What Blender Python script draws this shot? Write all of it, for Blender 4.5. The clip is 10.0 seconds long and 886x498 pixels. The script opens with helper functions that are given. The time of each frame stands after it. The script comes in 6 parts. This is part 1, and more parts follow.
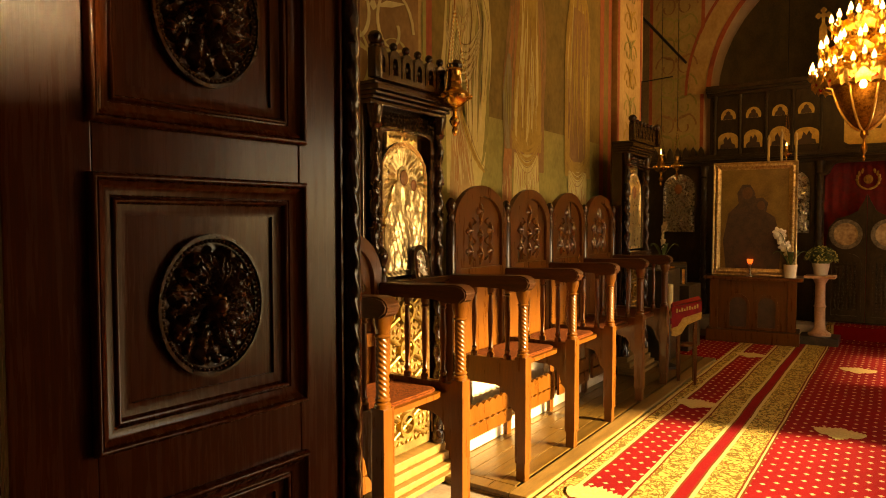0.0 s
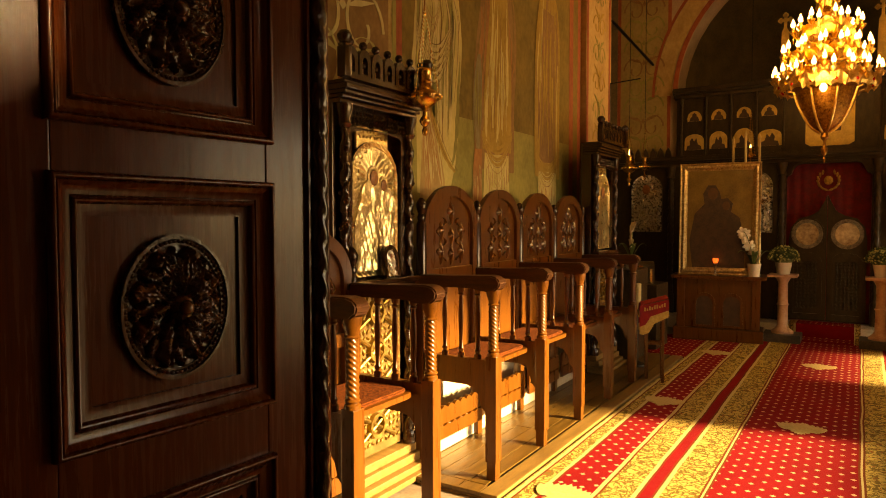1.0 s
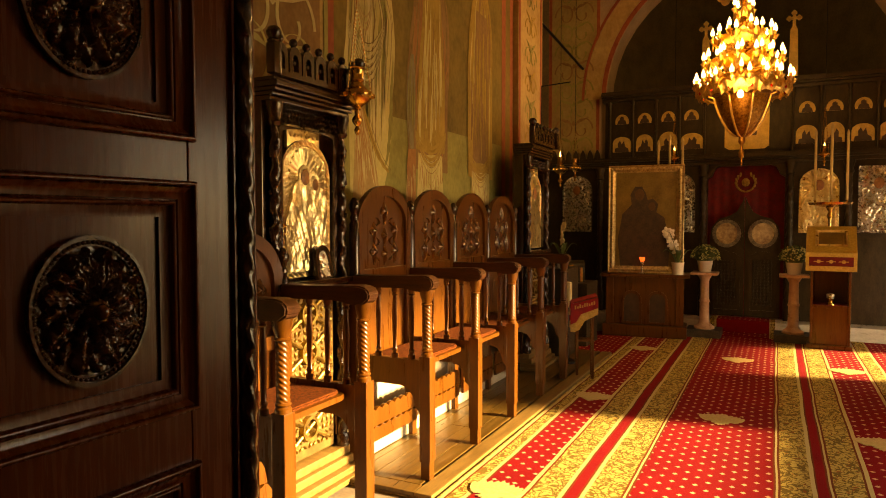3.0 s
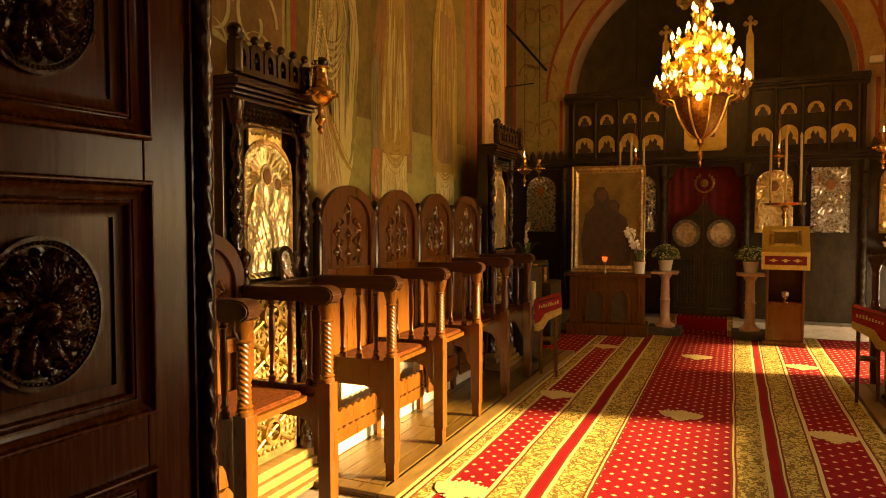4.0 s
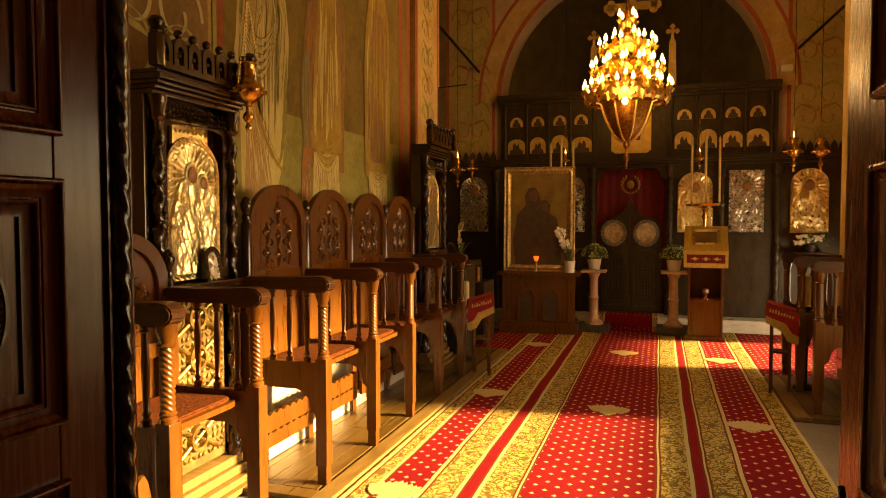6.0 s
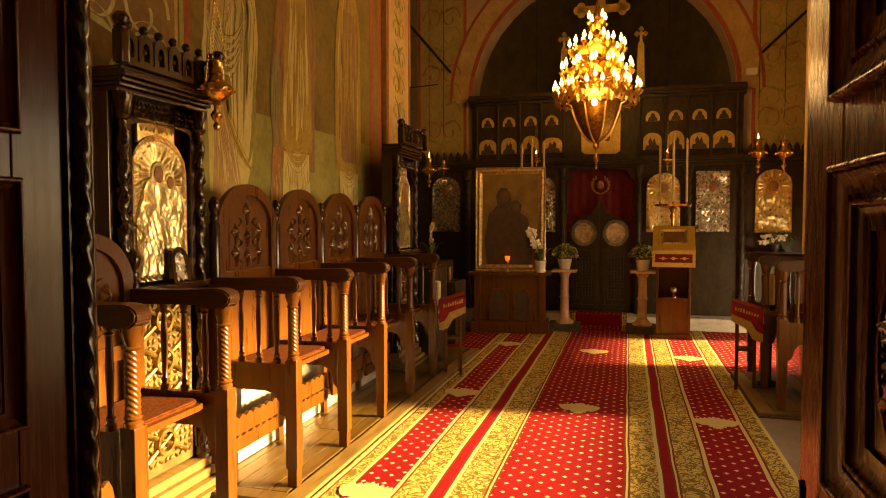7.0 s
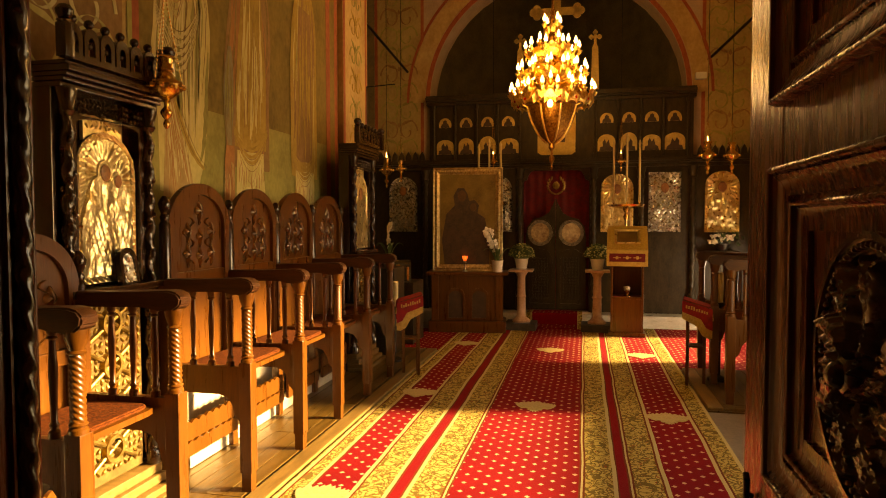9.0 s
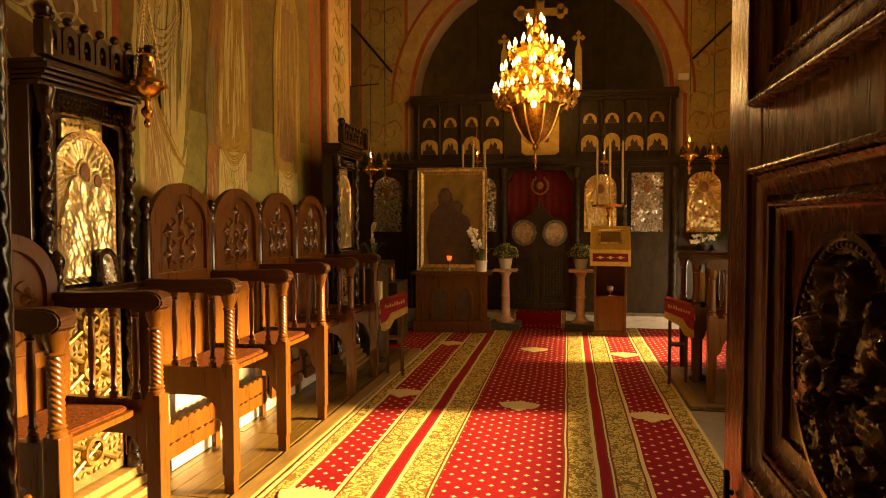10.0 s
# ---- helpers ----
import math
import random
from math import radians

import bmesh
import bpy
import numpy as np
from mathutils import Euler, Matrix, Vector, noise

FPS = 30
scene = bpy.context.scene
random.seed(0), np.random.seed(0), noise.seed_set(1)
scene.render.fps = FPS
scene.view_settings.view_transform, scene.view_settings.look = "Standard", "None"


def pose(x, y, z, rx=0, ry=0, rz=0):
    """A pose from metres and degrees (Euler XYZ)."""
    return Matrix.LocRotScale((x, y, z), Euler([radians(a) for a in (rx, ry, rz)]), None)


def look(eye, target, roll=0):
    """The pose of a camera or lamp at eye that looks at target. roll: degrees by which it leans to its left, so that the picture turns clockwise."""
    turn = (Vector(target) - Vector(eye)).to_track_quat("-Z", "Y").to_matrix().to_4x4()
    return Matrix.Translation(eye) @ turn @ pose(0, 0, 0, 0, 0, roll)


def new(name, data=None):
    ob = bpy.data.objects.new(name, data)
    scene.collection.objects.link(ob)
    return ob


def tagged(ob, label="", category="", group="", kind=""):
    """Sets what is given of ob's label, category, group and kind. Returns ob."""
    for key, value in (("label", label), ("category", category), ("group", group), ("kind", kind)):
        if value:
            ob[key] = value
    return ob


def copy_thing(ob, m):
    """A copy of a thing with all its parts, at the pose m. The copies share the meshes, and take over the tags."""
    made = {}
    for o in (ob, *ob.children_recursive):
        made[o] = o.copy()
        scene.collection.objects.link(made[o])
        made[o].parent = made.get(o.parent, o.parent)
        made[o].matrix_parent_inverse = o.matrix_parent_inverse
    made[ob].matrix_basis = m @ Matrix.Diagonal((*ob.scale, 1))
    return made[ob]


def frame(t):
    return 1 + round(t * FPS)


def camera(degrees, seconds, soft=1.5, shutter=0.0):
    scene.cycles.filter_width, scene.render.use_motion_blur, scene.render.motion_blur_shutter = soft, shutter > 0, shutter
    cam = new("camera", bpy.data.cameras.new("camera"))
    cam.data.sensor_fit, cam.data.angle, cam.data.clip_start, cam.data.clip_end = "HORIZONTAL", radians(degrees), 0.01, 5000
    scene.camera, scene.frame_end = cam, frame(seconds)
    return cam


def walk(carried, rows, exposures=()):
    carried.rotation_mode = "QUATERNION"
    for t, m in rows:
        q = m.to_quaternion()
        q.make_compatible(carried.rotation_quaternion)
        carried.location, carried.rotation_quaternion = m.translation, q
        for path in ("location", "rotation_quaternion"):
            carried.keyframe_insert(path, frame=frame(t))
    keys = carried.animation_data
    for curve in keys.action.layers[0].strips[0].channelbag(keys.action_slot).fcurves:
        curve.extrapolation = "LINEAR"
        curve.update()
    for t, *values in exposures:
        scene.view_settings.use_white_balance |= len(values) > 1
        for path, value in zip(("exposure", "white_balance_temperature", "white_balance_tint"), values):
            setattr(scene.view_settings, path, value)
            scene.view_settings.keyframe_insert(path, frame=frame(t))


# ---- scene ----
cam = camera(67.7, 10.0, soft=1.0)
PATH = [
    (0, 0.0000, 0.0000, 1.5525, 87.587, 0.086, 34.784),
    (0.5, 0.0019, 0.0021, 1.5525, 87.587, 0.085, 33.669),
    (1, 0.0043, 0.0045, 1.5525, 87.586, 0.084, 32.306),
    (1.5, 0.0068, 0.0070, 1.5525, 87.585, 0.083, 30.925),
    (2, 0.0094, 0.0093, 1.5525, 87.585, 0.082, 29.543),
    (2.5, 0.0120, 0.0116, 1.5525, 87.584, 0.080, 28.182),
    (4, 0.0207, 0.0186, 1.5525, 87.583, 0.076, 23.740),
    (4.5, 0.0237, 0.0207, 1.5525, 87.582, 0.075, 22.300),
    (5, 0.0268, 0.0229, 1.5525, 87.582, 0.074, 20.796),
    (5.5, 0.0297, 0.0247, 1.5525, 87.582, 0.072, 19.439),
    (7, 0.0379, 0.0295, 1.5525, 87.581, 0.069, 15.669),
    (7.5, 0.0400, 0.0306, 1.5525, 87.581, 0.068, 14.748),
    (8, 0.0421, 0.0317, 1.5525, 87.581, 0.067, 13.806),
    (8.5, 0.0440, 0.0326, 1.5525, 87.580, 0.066, 12.964),
    (9, 0.0461, 0.0336, 1.5525, 87.580, 0.065, 12.045),
    (9.5, 0.0478, 0.0344, 1.5525, 87.580, 0.065, 11.320),
    (10, 0.0492, 0.0350, 1.5525, 87.580, 0.064, 10.696),
]
walk(cam, [(t, pose(*p)) for t, *p in PATH], [(0.0, 2.93, 8400, 14), (10.0, 2.93, 8400, 14)])

# ---- world, sun and large lights ----
SUN_ELEVATION = 17.0
world = bpy.data.worlds.new("sky")
scene.world = world
world.use_nodes = True
wn = world.node_tree.nodes
sky = wn.new("ShaderNodeTexSky")
sky.sky_type, sky.sun_disc = "NISHITA", False
sky.sun_elevation, sky.sun_rotation = radians(SUN_ELEVATION), radians(79.3)
wn["Background"].inputs[1].default_value = 0.04
world.node_tree.links.new(sky.outputs[0], wn["Background"].inputs[0])

sun = new("sun", bpy.data.lights.new("sun", "SUN"))
sun.data.energy, sun.data.angle, sun.data.color = 5.0, radians(5.5), (1.0, 0.78, 0.44)
sun.matrix_world = look((8, 4.51, 8.14 * math.tan(radians(SUN_ELEVATION))), (0, 3, 0))


def window_light(name, eye, target, w, h, power, colour):
    ob = new(name, bpy.data.lights.new(name, "AREA"))
    ob.data.shape, ob.data.size, ob.data.size_y, ob.data.energy, ob.data.color = "RECTANGLE", w, h, power, colour
    ob.matrix_world = look(eye, target)
    return ob


window_light("nave_window_light", (1.98, 4.6, 1.45), (-2, 3.7, 0.9), 1.7, 1.6, 2.5, (1.0, 0.78, 0.48))
window_light("bay_window_light", (2.78, 8.5, 0.62), (-1, 9.6, 0.7), 1.4, 0.4, 6, (1.0, 0.86, 0.62))
# Added lamp behind an unseen slit, for glare on the left door leaf.
window_light("door_glare_light", (2.0, 1.05, 2.9), (-1.25, 0.5, 1.95), 0.2, 0.55, 0.4, (1.0, 0.82, 0.5))


# ---- materials ----
def material(name):
    m = bpy.data.materials.new(name)
    m.use_nodes = True
    return m, m.node_tree.nodes, m.node_tree.links, m.node_tree.nodes["Principled BSDF"]


def surface(name, dark, light, scale=6.0, stretch=(1, 1, 1), rough=0.5, metal=0.0, bump=0.15, fine=60.0, coat=0.0, island=False, spread=(0.35, 0.65), rough_var=0.12, spec=0.5):
    """Two colours mixed by a coarse and a fine noise, with matching relief and gloss."""
    m, n, l, b = material(name)
    co = n.new("ShaderNodeTexCoord")
    mp = n.new("ShaderNodeMapping")
    mp.inputs["Scale"].default_value = stretch
    info = n.new("ShaderNodeObjectInfo")
    shift = n.new("ShaderNodeVectorMath")
    shift.operation = "MULTIPLY_ADD"
    shift.inputs[1].default_value = (7.3, 5.1, 3.7)
    l.new(info.outputs["Random"], shift.inputs[0])
    l.new(co.outputs["Object"], shift.inputs[2])
    l.new(shift.outputs[0], mp.inputs[0])
    a, c = n.new("ShaderNodeTexNoise"), n.new("ShaderNodeTexNoise")
    a.inputs["Scale"].default_value, a.inputs["Detail"].default_value, a.inputs["Roughness"].default_value = scale, 6, 0.6
    c.inputs["Scale"].default_value, c.inputs["Detail"].default_value = fine, 4
    l.new(mp.outputs[0], a.inputs["Vector"])
    l.new(mp.outputs[0], c.inputs["Vector"])
    mix = n.new("ShaderNodeMath")
    mix.operation, mix.inputs[1].default_value = "MULTIPLY_ADD", 0.35
    l.new(c.outputs["Fac"], mix.inputs[0])
    sc = n.new("ShaderNodeMath")
    sc.operation, sc.inputs[1].default_value = "MULTIPLY", 0.65
    l.new(a.outputs["Fac"], sc.inputs[0])
    l.new(sc.outputs[0], mix.inputs[2])
    ramp = n.new("ShaderNodeValToRGB")
    ramp.color_ramp.elements[0].position, ramp.color_ramp.elements[1].position = spread
    ramp.color_ramp.elements[0].color, ramp.color_ramp.elements[1].color = (*dark, 1), (*light, 1)
    l.new(mix.outputs[0], ramp.inputs[0])
    l.new(ramp.outputs[0], b.inputs["Base Color"])
    rr = n.new("ShaderNodeMapRange")
    rr.inputs["To Min"].default_value, rr.inputs["To Max"].default_value = max(0.03, rough - rough_var), min(1, rough + rough_var)
    l.new(a.outputs["Fac"], rr.inputs["Value"])
    l.new(rr.outputs[0], b.inputs["Roughness"])
    b.inputs["Metallic"].default_value = metal
    b.inputs["Specular IOR Level"].default_value = spec
    if coat:
        b.inputs["Coat Weight"].default_value, b.inputs["Coat Roughness"].default_value = coat, 0.13
    if bump:
        bp = n.new("ShaderNodeBump")
        bp.inputs["Strength"].default_value, bp.inputs["Distance"].default_value = bump, 0.01
        l.new(mix.outputs[0], bp.inputs["Height"])
        l.new(bp.outputs[0], b.inputs["Normal"])
    return m


def glowing(name, colour, strength):
    m, n, l, b = material(name)
    b.inputs["Base Color"].default_value = (*colour, 1)
    b.inputs["Emission Color"].default_value, b.inputs["Emission Strength"].default_value = (*colour, 1), strength
    return m


door_wood = surface("dark varnished door wood", (0.046, 0.0085, 0.0015), (0.15, 0.03, 0.005), 12, (7, 7, 0.35), 0.27, bump=0.06, fine=45, coat=0.15, spec=0.26, rough_var=0.1, spread=(0.2, 0.8))
carved_wood = surface("dark carved walnut", (0.013, 0.0045, 0.0012), (0.042, 0.015, 0.0038), 20, (1, 1, 1), 0.2, bump=0.3, fine=120, coat=0.3)
rosette_wood = surface("carved red-brown walnut", (0.036, 0.01, 0.002), (0.11, 0.034, 0.0075), 24, (1, 1, 1), 0.25, bump=0.25, fine=120, coat=0.4)
stall_wood = surface("brown oak", (0.046, 0.0135, 0.0016), (0.145, 0.048, 0.0055), 8, (3, 3, 0.35), 0.3, bump=0.12, fine=60, coat=0.15, spec=0.4, spread=(0.22, 0.78))
arm_wood = surface("worn dark oak", (0.028, 0.009, 0.0024), (0.08, 0.026, 0.0065), 9, (0.6, 5, 5), 0.45, bump=0.2, fine=80, coat=0.06, spec=0.3)
platform_wood = surface("grey-brown floor boards", (0.05, 0.026, 0.005), (0.15, 0.08, 0.016), 8, (5, 0.5, 1), 0.32, bump=0.25, fine=70)
plinth_wood = surface("pale yellow pine", (0.12, 0.066, 0.015), (0.26, 0.15, 0.04), 7, (4, 0.5, 4), 0.45, bump=0.2, fine=60)
screen_wood = surface("blackened iconostasis oak", (0.018, 0.012, 0.0048), (0.055, 0.036, 0.014), 16, (1, 1, 0.4), 0.38, bump=0.4, fine=110, spec=0.32)
gold = surface("gilded metal", (0.66, 0.48, 0.19), (0.97, 0.83, 0.47), 18, (1, 1, 1), 0.3, 1.0, 0.5, 70)
silver = surface("silvered metal", (0.24, 0.22, 0.18), (0.74, 0.7, 0.6), 26, (1, 1, 1), 0.28, 1.0, 0.6, 90)
brass = surface("polished brass", (0.58, 0.34, 0.1), (0.92, 0.64, 0.25), 30, (1, 1, 1), 0.22, 1.0, 0.2, 90)
iron = surface("dark iron", (0.02, 0.018, 0.016), (0.06, 0.05, 0.045), 30, (1, 1, 1), 0.45, 0.9, 0.2, 90)
plaster = surface("ochre lime plaster", (0.36, 0.25, 0.09), (0.55, 0.41, 0.18), 3, (1, 1, 1), 0.85, bump=0.2, fine=40)
plain_plaster = surface("off-white plaster", (0.42, 0.34, 0.22), (0.58, 0.49, 0.34), 3, (1, 1, 1), 0.9, bump=0.15, fine=40)
vault_plaster = surface("pinkish vault plaster", (0.36, 0.26, 0.18), (0.5, 0.38, 0.27), 4, (1, 1, 1), 0.85, bump=0.2, fine=50)
# Apse wall colour; on the side bay it stands in for shade.
apse_bay_dark = surface("dark blue-brown apse paint and bay shade", (0.1, 0.08, 0.04), (0.2, 0.15, 0.072), 4, (1, 1, 1), 0.85, bump=0.15, fine=40)
stone_floor = surface("worn stone floor", (0.16, 0.12, 0.085), (0.3, 0.24, 0.17), 5, (1, 1, 1), 0.5, bump=0.15, fine=50)
marble = surface("cream marble", (0.5, 0.43, 0.32), (0.72, 0.65, 0.52), 5, (1, 1, 3), 0.3, bump=0.05, fine=30)
pink_marble = surface("pink veined marble", (0.42, 0.24, 0.15), (0.6, 0.4, 0.27), 9, (1, 1, 1), 0.3, bump=0.05, fine=50)
red_cloth = surface("crimson velvet", (0.07, 0.002, 0.003), (0.19, 0.006, 0.008), 12, (1, 1, 1), 0.85, bump=0.3, fine=300)
gold_cloth = surface("gold brocade", (0.42, 0.27, 0.05), (0.66, 0.48, 0.14), 40, (1, 1, 1), 0.5, 0.3, 0.4, 200)
seat_cloth = surface("reddish woven seat", (0.04, 0.009, 0.002), (0.12, 0.03, 0.006), 70, (1, 1, 1), 0.95, bump=0.8, fine=240, spread=(0.42, 0.58), spec=0.06)
pale_gilt = surface("pale gilded silver", (0.5, 0.38, 0.17), (0.98, 0.87, 0.56), 16, (1, 1, 1), 0.32, 1.0, 0.3, 80)
old_gilt = surface("dulled gilding", (0.17, 0.1, 0.025), (0.48, 0.32, 0.1), 22, (1, 1, 1), 0.42, 1.0, 0.4, 90)
gilt_ground = surface("darkened gilt ground", (0.09, 0.05, 0.012), (0.2, 0.12, 0.03), 14, (1, 1, 1), 0.5, 0.4, 0.3, 90)
wax = surface("cream wax", (0.5, 0.37, 0.14), (0.64, 0.5, 0.24), 10, (1, 1, 1), 0.5, bump=0.05)
skin_paint = surface("brown tempera", (0.19, 0.08, 0.026), (0.34, 0.145, 0.046), 40, (1, 1, 1), 0.5, bump=0.1)
dark_paint = surface("dark tempera", (0.035, 0.022, 0.016), (0.085, 0.05, 0.03), 12, (1, 1, 1), 0.4, bump=0.1)
gold_paint = surface("aged gold leaf", (0.5, 0.34, 0.1), (0.75, 0.55, 0.2), 12, (1, 1, 1), 0.42, 0.4, 0.15, 60)
white_pot = surface("white glazed pot", (0.62, 0.58, 0.5), (0.76, 0.72, 0.63), 6, (1, 1, 1), 0.25, bump=0.03)
leaf_green = surface("leaf green", (0.03, 0.055, 0.012), (0.1, 0.15, 0.035), 20, (1, 1, 1), 0.5, bump=0.2)
petal_white = surface("white petals", (0.62, 0.55, 0.42), (0.8, 0.75, 0.62), 20, (1, 1, 1), 0.6, bump=0.1)
petal_yellow = surface("pale yellow petals", (0.4, 0.4, 0.16), (0.6, 0.58, 0.26), 20, (1, 1, 1), 0.6, bump=0.1)
flame = glowing("warm bulb", (1.0, 0.56, 0.15), 2.6)
arm_gilt = surface("bright lamp gilding", (0.5, 0.28, 0.07), (0.9, 0.62, 0.22), 30, (1, 1, 1), 0.35, 1.0, 0.5, 90)
lamp_gilt = surface("amber lamp gilding", (0.11, 0.04, 0.008), (0.42, 0.2, 0.045), 34, (1, 1, 1), 0.42, 1.0, 0.9, 80)
small_flame = glowing("lamp flame", (1.0, 0.5, 0.12), 3.5)
red_glass = surface("ruby glass", (0.3, 0.01, 0.005), (0.55, 0.02, 0.01), 6, (1, 1, 1), 0.1, bump=0.0)
red_glow = glowing("ruby lamp glow", (0.8, 0.09, 0.015), 0.36)


# ---- carpet material: striped runner with diamonds and leafy gold bands ----
def carpet_material(name, edges):
    """edges: (x where a band begins, kind); kinds: red, gold, line, deep."""
    m, n, l, b = material(name)
    geo = n.new("ShaderNodeTexCoord")
    xyz = n.new("ShaderNodeSeparateXYZ")
    wob = n.new("ShaderNodeTexNoise")
    wob.inputs["Scale"].default_value = 1.3
    l.new(geo.outputs["Object"], wob.inputs["Vector"])
    l.new(geo.outputs["Object"], xyz.inputs[0])

    def math_node(op, a, c=None, d=None):
        k = n.new("ShaderNodeMath")
        k.operation = op
        for i, v in enumerate((a, c, d)):
            if v is None:
                continue
            if isinstance(v, (int, float)):
                k.inputs[i].default_value = v
            else:
                l.new(v, k.inputs[i])
        return k.outputs[0]

    x = math_node("ADD", xyz.outputs[0], math_node("MULTIPLY", math_node("SUBTRACT", wob.outputs["Fac"], 0.5), 0.03))
    y = xyz.outputs[1]

    def ramp_of(kinds, off, on):
        r = n.new("ShaderNodeValToRGB")
        r.color_ramp.interpolation = "CONSTANT"
        lo, hi = -1.8, 1.4
        t = n.new("ShaderNodeMapRange")
        t.inputs["From Min"].default_value, t.inputs["From Max"].default_value = lo, hi
        l.new(x, t.inputs["Value"])
        l.new(t.outputs[0], r.inputs[0])
        els = r.color_ramp.elements
        while len(els) > 1:
            els.remove(els[-1])
        for i, (e, kind) in enumerate(edges):
            p = (e - lo) / (hi - lo)
            el = els[0] if i == 0 else els.new(p)
            el.position = p
            v = on if kind in kinds else off
            el.color = (v, v, v, 1)
        return r.outputs[0]

    gold_band, line, deep, edge = (ramp_of(k, 0, 1) for k in (("gold",), ("line",), ("deep",), ("edge",)))
    # diamonds, in offset rows
    px, py = 0.128, 0.128

    def diamond(ox, oy):
        fx = math_node("ABSOLUTE", math_node("SUBTRACT", math_node("FRACT", math_node("ADD", math_node("DIVIDE", x, px), 50 + ox)), 0.5))
        fy = math_node("ABSOLUTE", math_node("SUBTRACT", math_node("FRACT", math_node("ADD", math_node("DIVIDE", y, py), 50 + oy)), 0.5))
        return math_node("LESS_THAN", math_node("ADD", fx, fy), 0.135)

    dots = math_node("MAXIMUM", diamond(0, 0), diamond(0.5, 0.5))
    # leafy scroll in the gold bands
    warp = n.new("ShaderNodeTexNoise")
    warp.inputs["Scale"].default_value, warp.inputs["Detail"].default_value = 9, 3
    l.new(geo.outputs["Object"], warp.inputs["Vector"])
    wv = n.new("ShaderNodeTexVoronoi")
    wv.feature, wv.inputs["Scale"].default_value = "DISTANCE_TO_EDGE", 24
    mixv = n.new("ShaderNodeVectorMath")
    mixv.operation = "MULTIPLY_ADD"
    mixv.inputs[1].default_value = (0.2, 0.2, 0)
    l.new(warp.outputs["Color"], mixv.inputs[0])
    l.new(geo.outputs["Object"], mixv.inputs[2])
    l.new(mixv.outputs[0], wv.inputs["Vector"])
    scroll = math_node("LESS_THAN", wv.outputs["Distance"], 0.1)
    wv2 = n.new("ShaderNodeTexVoronoi")
    wv2.inputs["Scale"].default_value = 34
    l.new(mixv.outputs[0], wv2.inputs["Vector"])
    berry = math_node("LESS_THAN", wv2.outputs["Distance"], 0.2)
    pile = n.new("ShaderNodeTexNoise")
    pile.inputs["Scale"].default_value, pile.inputs["Detail"].default_value = 260, 3
    l.new(geo.outputs["Object"], pile.inputs["Vector"])
    wear = n.new("ShaderNodeTexNoise")
    wear.inputs["Scale"].default_value, wear.inputs["Detail"].default_value = 2.5, 5
    l.new(geo.outputs["Object"], wear.inputs["Vector"])

    def over(fac, low, high):
        k = n.new("ShaderNodeMix")
        k.data_type = "RGBA"
        l.new(fac, k.inputs[0])
        for sock, v in ((k.inputs[6], low), (k.inputs[7], high)):
            if isinstance(v, tuple):
                sock.default_value = (*v, 1)
            else:
                l.new(v, sock)
        return k.outputs[2]

    reds = over(wear.outputs["Fac"], (0.165, 0.004, 0.006), (0.28, 0.0085, 0.011))
    field = over(dots, reds, (0.64, 0.38, 0.2))
    band = over(scroll, (0.5, 0.36, 0.1), (0.17, 0.11, 0.022))
    band = over(berry, band, (0.3, 0.07, 0.015))
    col = over(gold_band, field, band)
    col = over(line, col, (0.54, 0.42, 0.18))
    col = over(deep, col, reds)
    col = over(edge, col, (0.16, 0.035, 0.008))
    fib = n.new("ShaderNodeMix")
    fib.data_type, fib.blend_type = "RGBA", "MULTIPLY"
    fib.inputs[0].default_value = 0.5
    l.new(col, fib.inputs[6])
    l.new(pile.outputs["Fac"], fib.inputs[7])
    gain = n.new("ShaderNodeMix")
    gain.data_type, gain.blend_type = "RGBA", "MULTIPLY"
    gain.inputs[0].default_value, gain.inputs[7].default_value = 1.0, (1.25, 1.25, 1.25, 1)
    l.new(fib.outputs[2], gain.inputs[6])
    l.new(gain.outputs[2], b.inputs["Base Color"])
    b.inputs["Roughness"].default_value = 0.9
    b.inputs["Specular IOR Level"].default_value = 0.1
    bp = n.new("ShaderNodeBump")
    bp.inputs["Strength"].default_value, bp.inputs["Distance"].default_value = 0.5, 0.004
    l.new(pile.outputs["Fac"], bp.inputs["Height"])
    l.new(bp.outputs[0], b.inputs["Normal"])
    return m


# ---- mesh helpers ----
def box(bm, x0, y0, z0, x1, y1, z1, bevel=0.0):
    made = bmesh.ops.create_cube(bm, size=1.0, matrix=Matrix.Translation(((x0 + x1) / 2, (y0 + y1) / 2, (z0 + z1) / 2)) @ Matrix.Diagonal((abs(x1 - x0), abs(y1 - y0), abs(z1 - z0), 1)))
    if bevel:
        edges = list({e for v in made["verts"] for e in v.link_edges})
        bmesh.ops.bevel(bm, geom=edges, offset=bevel, segments=2, affect="EDGES", profile=0.6)
    return bm


def lathe(bm, profile, n=16, m=None, twist=0.0, lobes=0, depth=0.0):
    """A turned form from (radius, z) rings; lobes and twist carve a rope into it."""
    m = m or Matrix()
    rings = []
    z0, z1 = profile[0][1], profile[-1][1]
    for r, z in profile:
        ring = []
        for i in range(n):
            a = math.tau * i / n
            k = r
            if lobes:
                k = r * (1 + depth * math.cos(lobes * (a + twist * (z - z0))))
            ring.append(bm.verts.new(m @ Vector((k * math.cos(a), k * math.sin(a), z))))
        rings.append(ring)
    for p, q in zip(rings, rings[1:]):
        for i in range(n):
            bm.faces.new((p[i], p[(i + 1) % n], q[(i + 1) % n], q[i]))
    bm.faces.new(rings[0][::-1])
    bm.faces.new(rings[-1])
    return bm


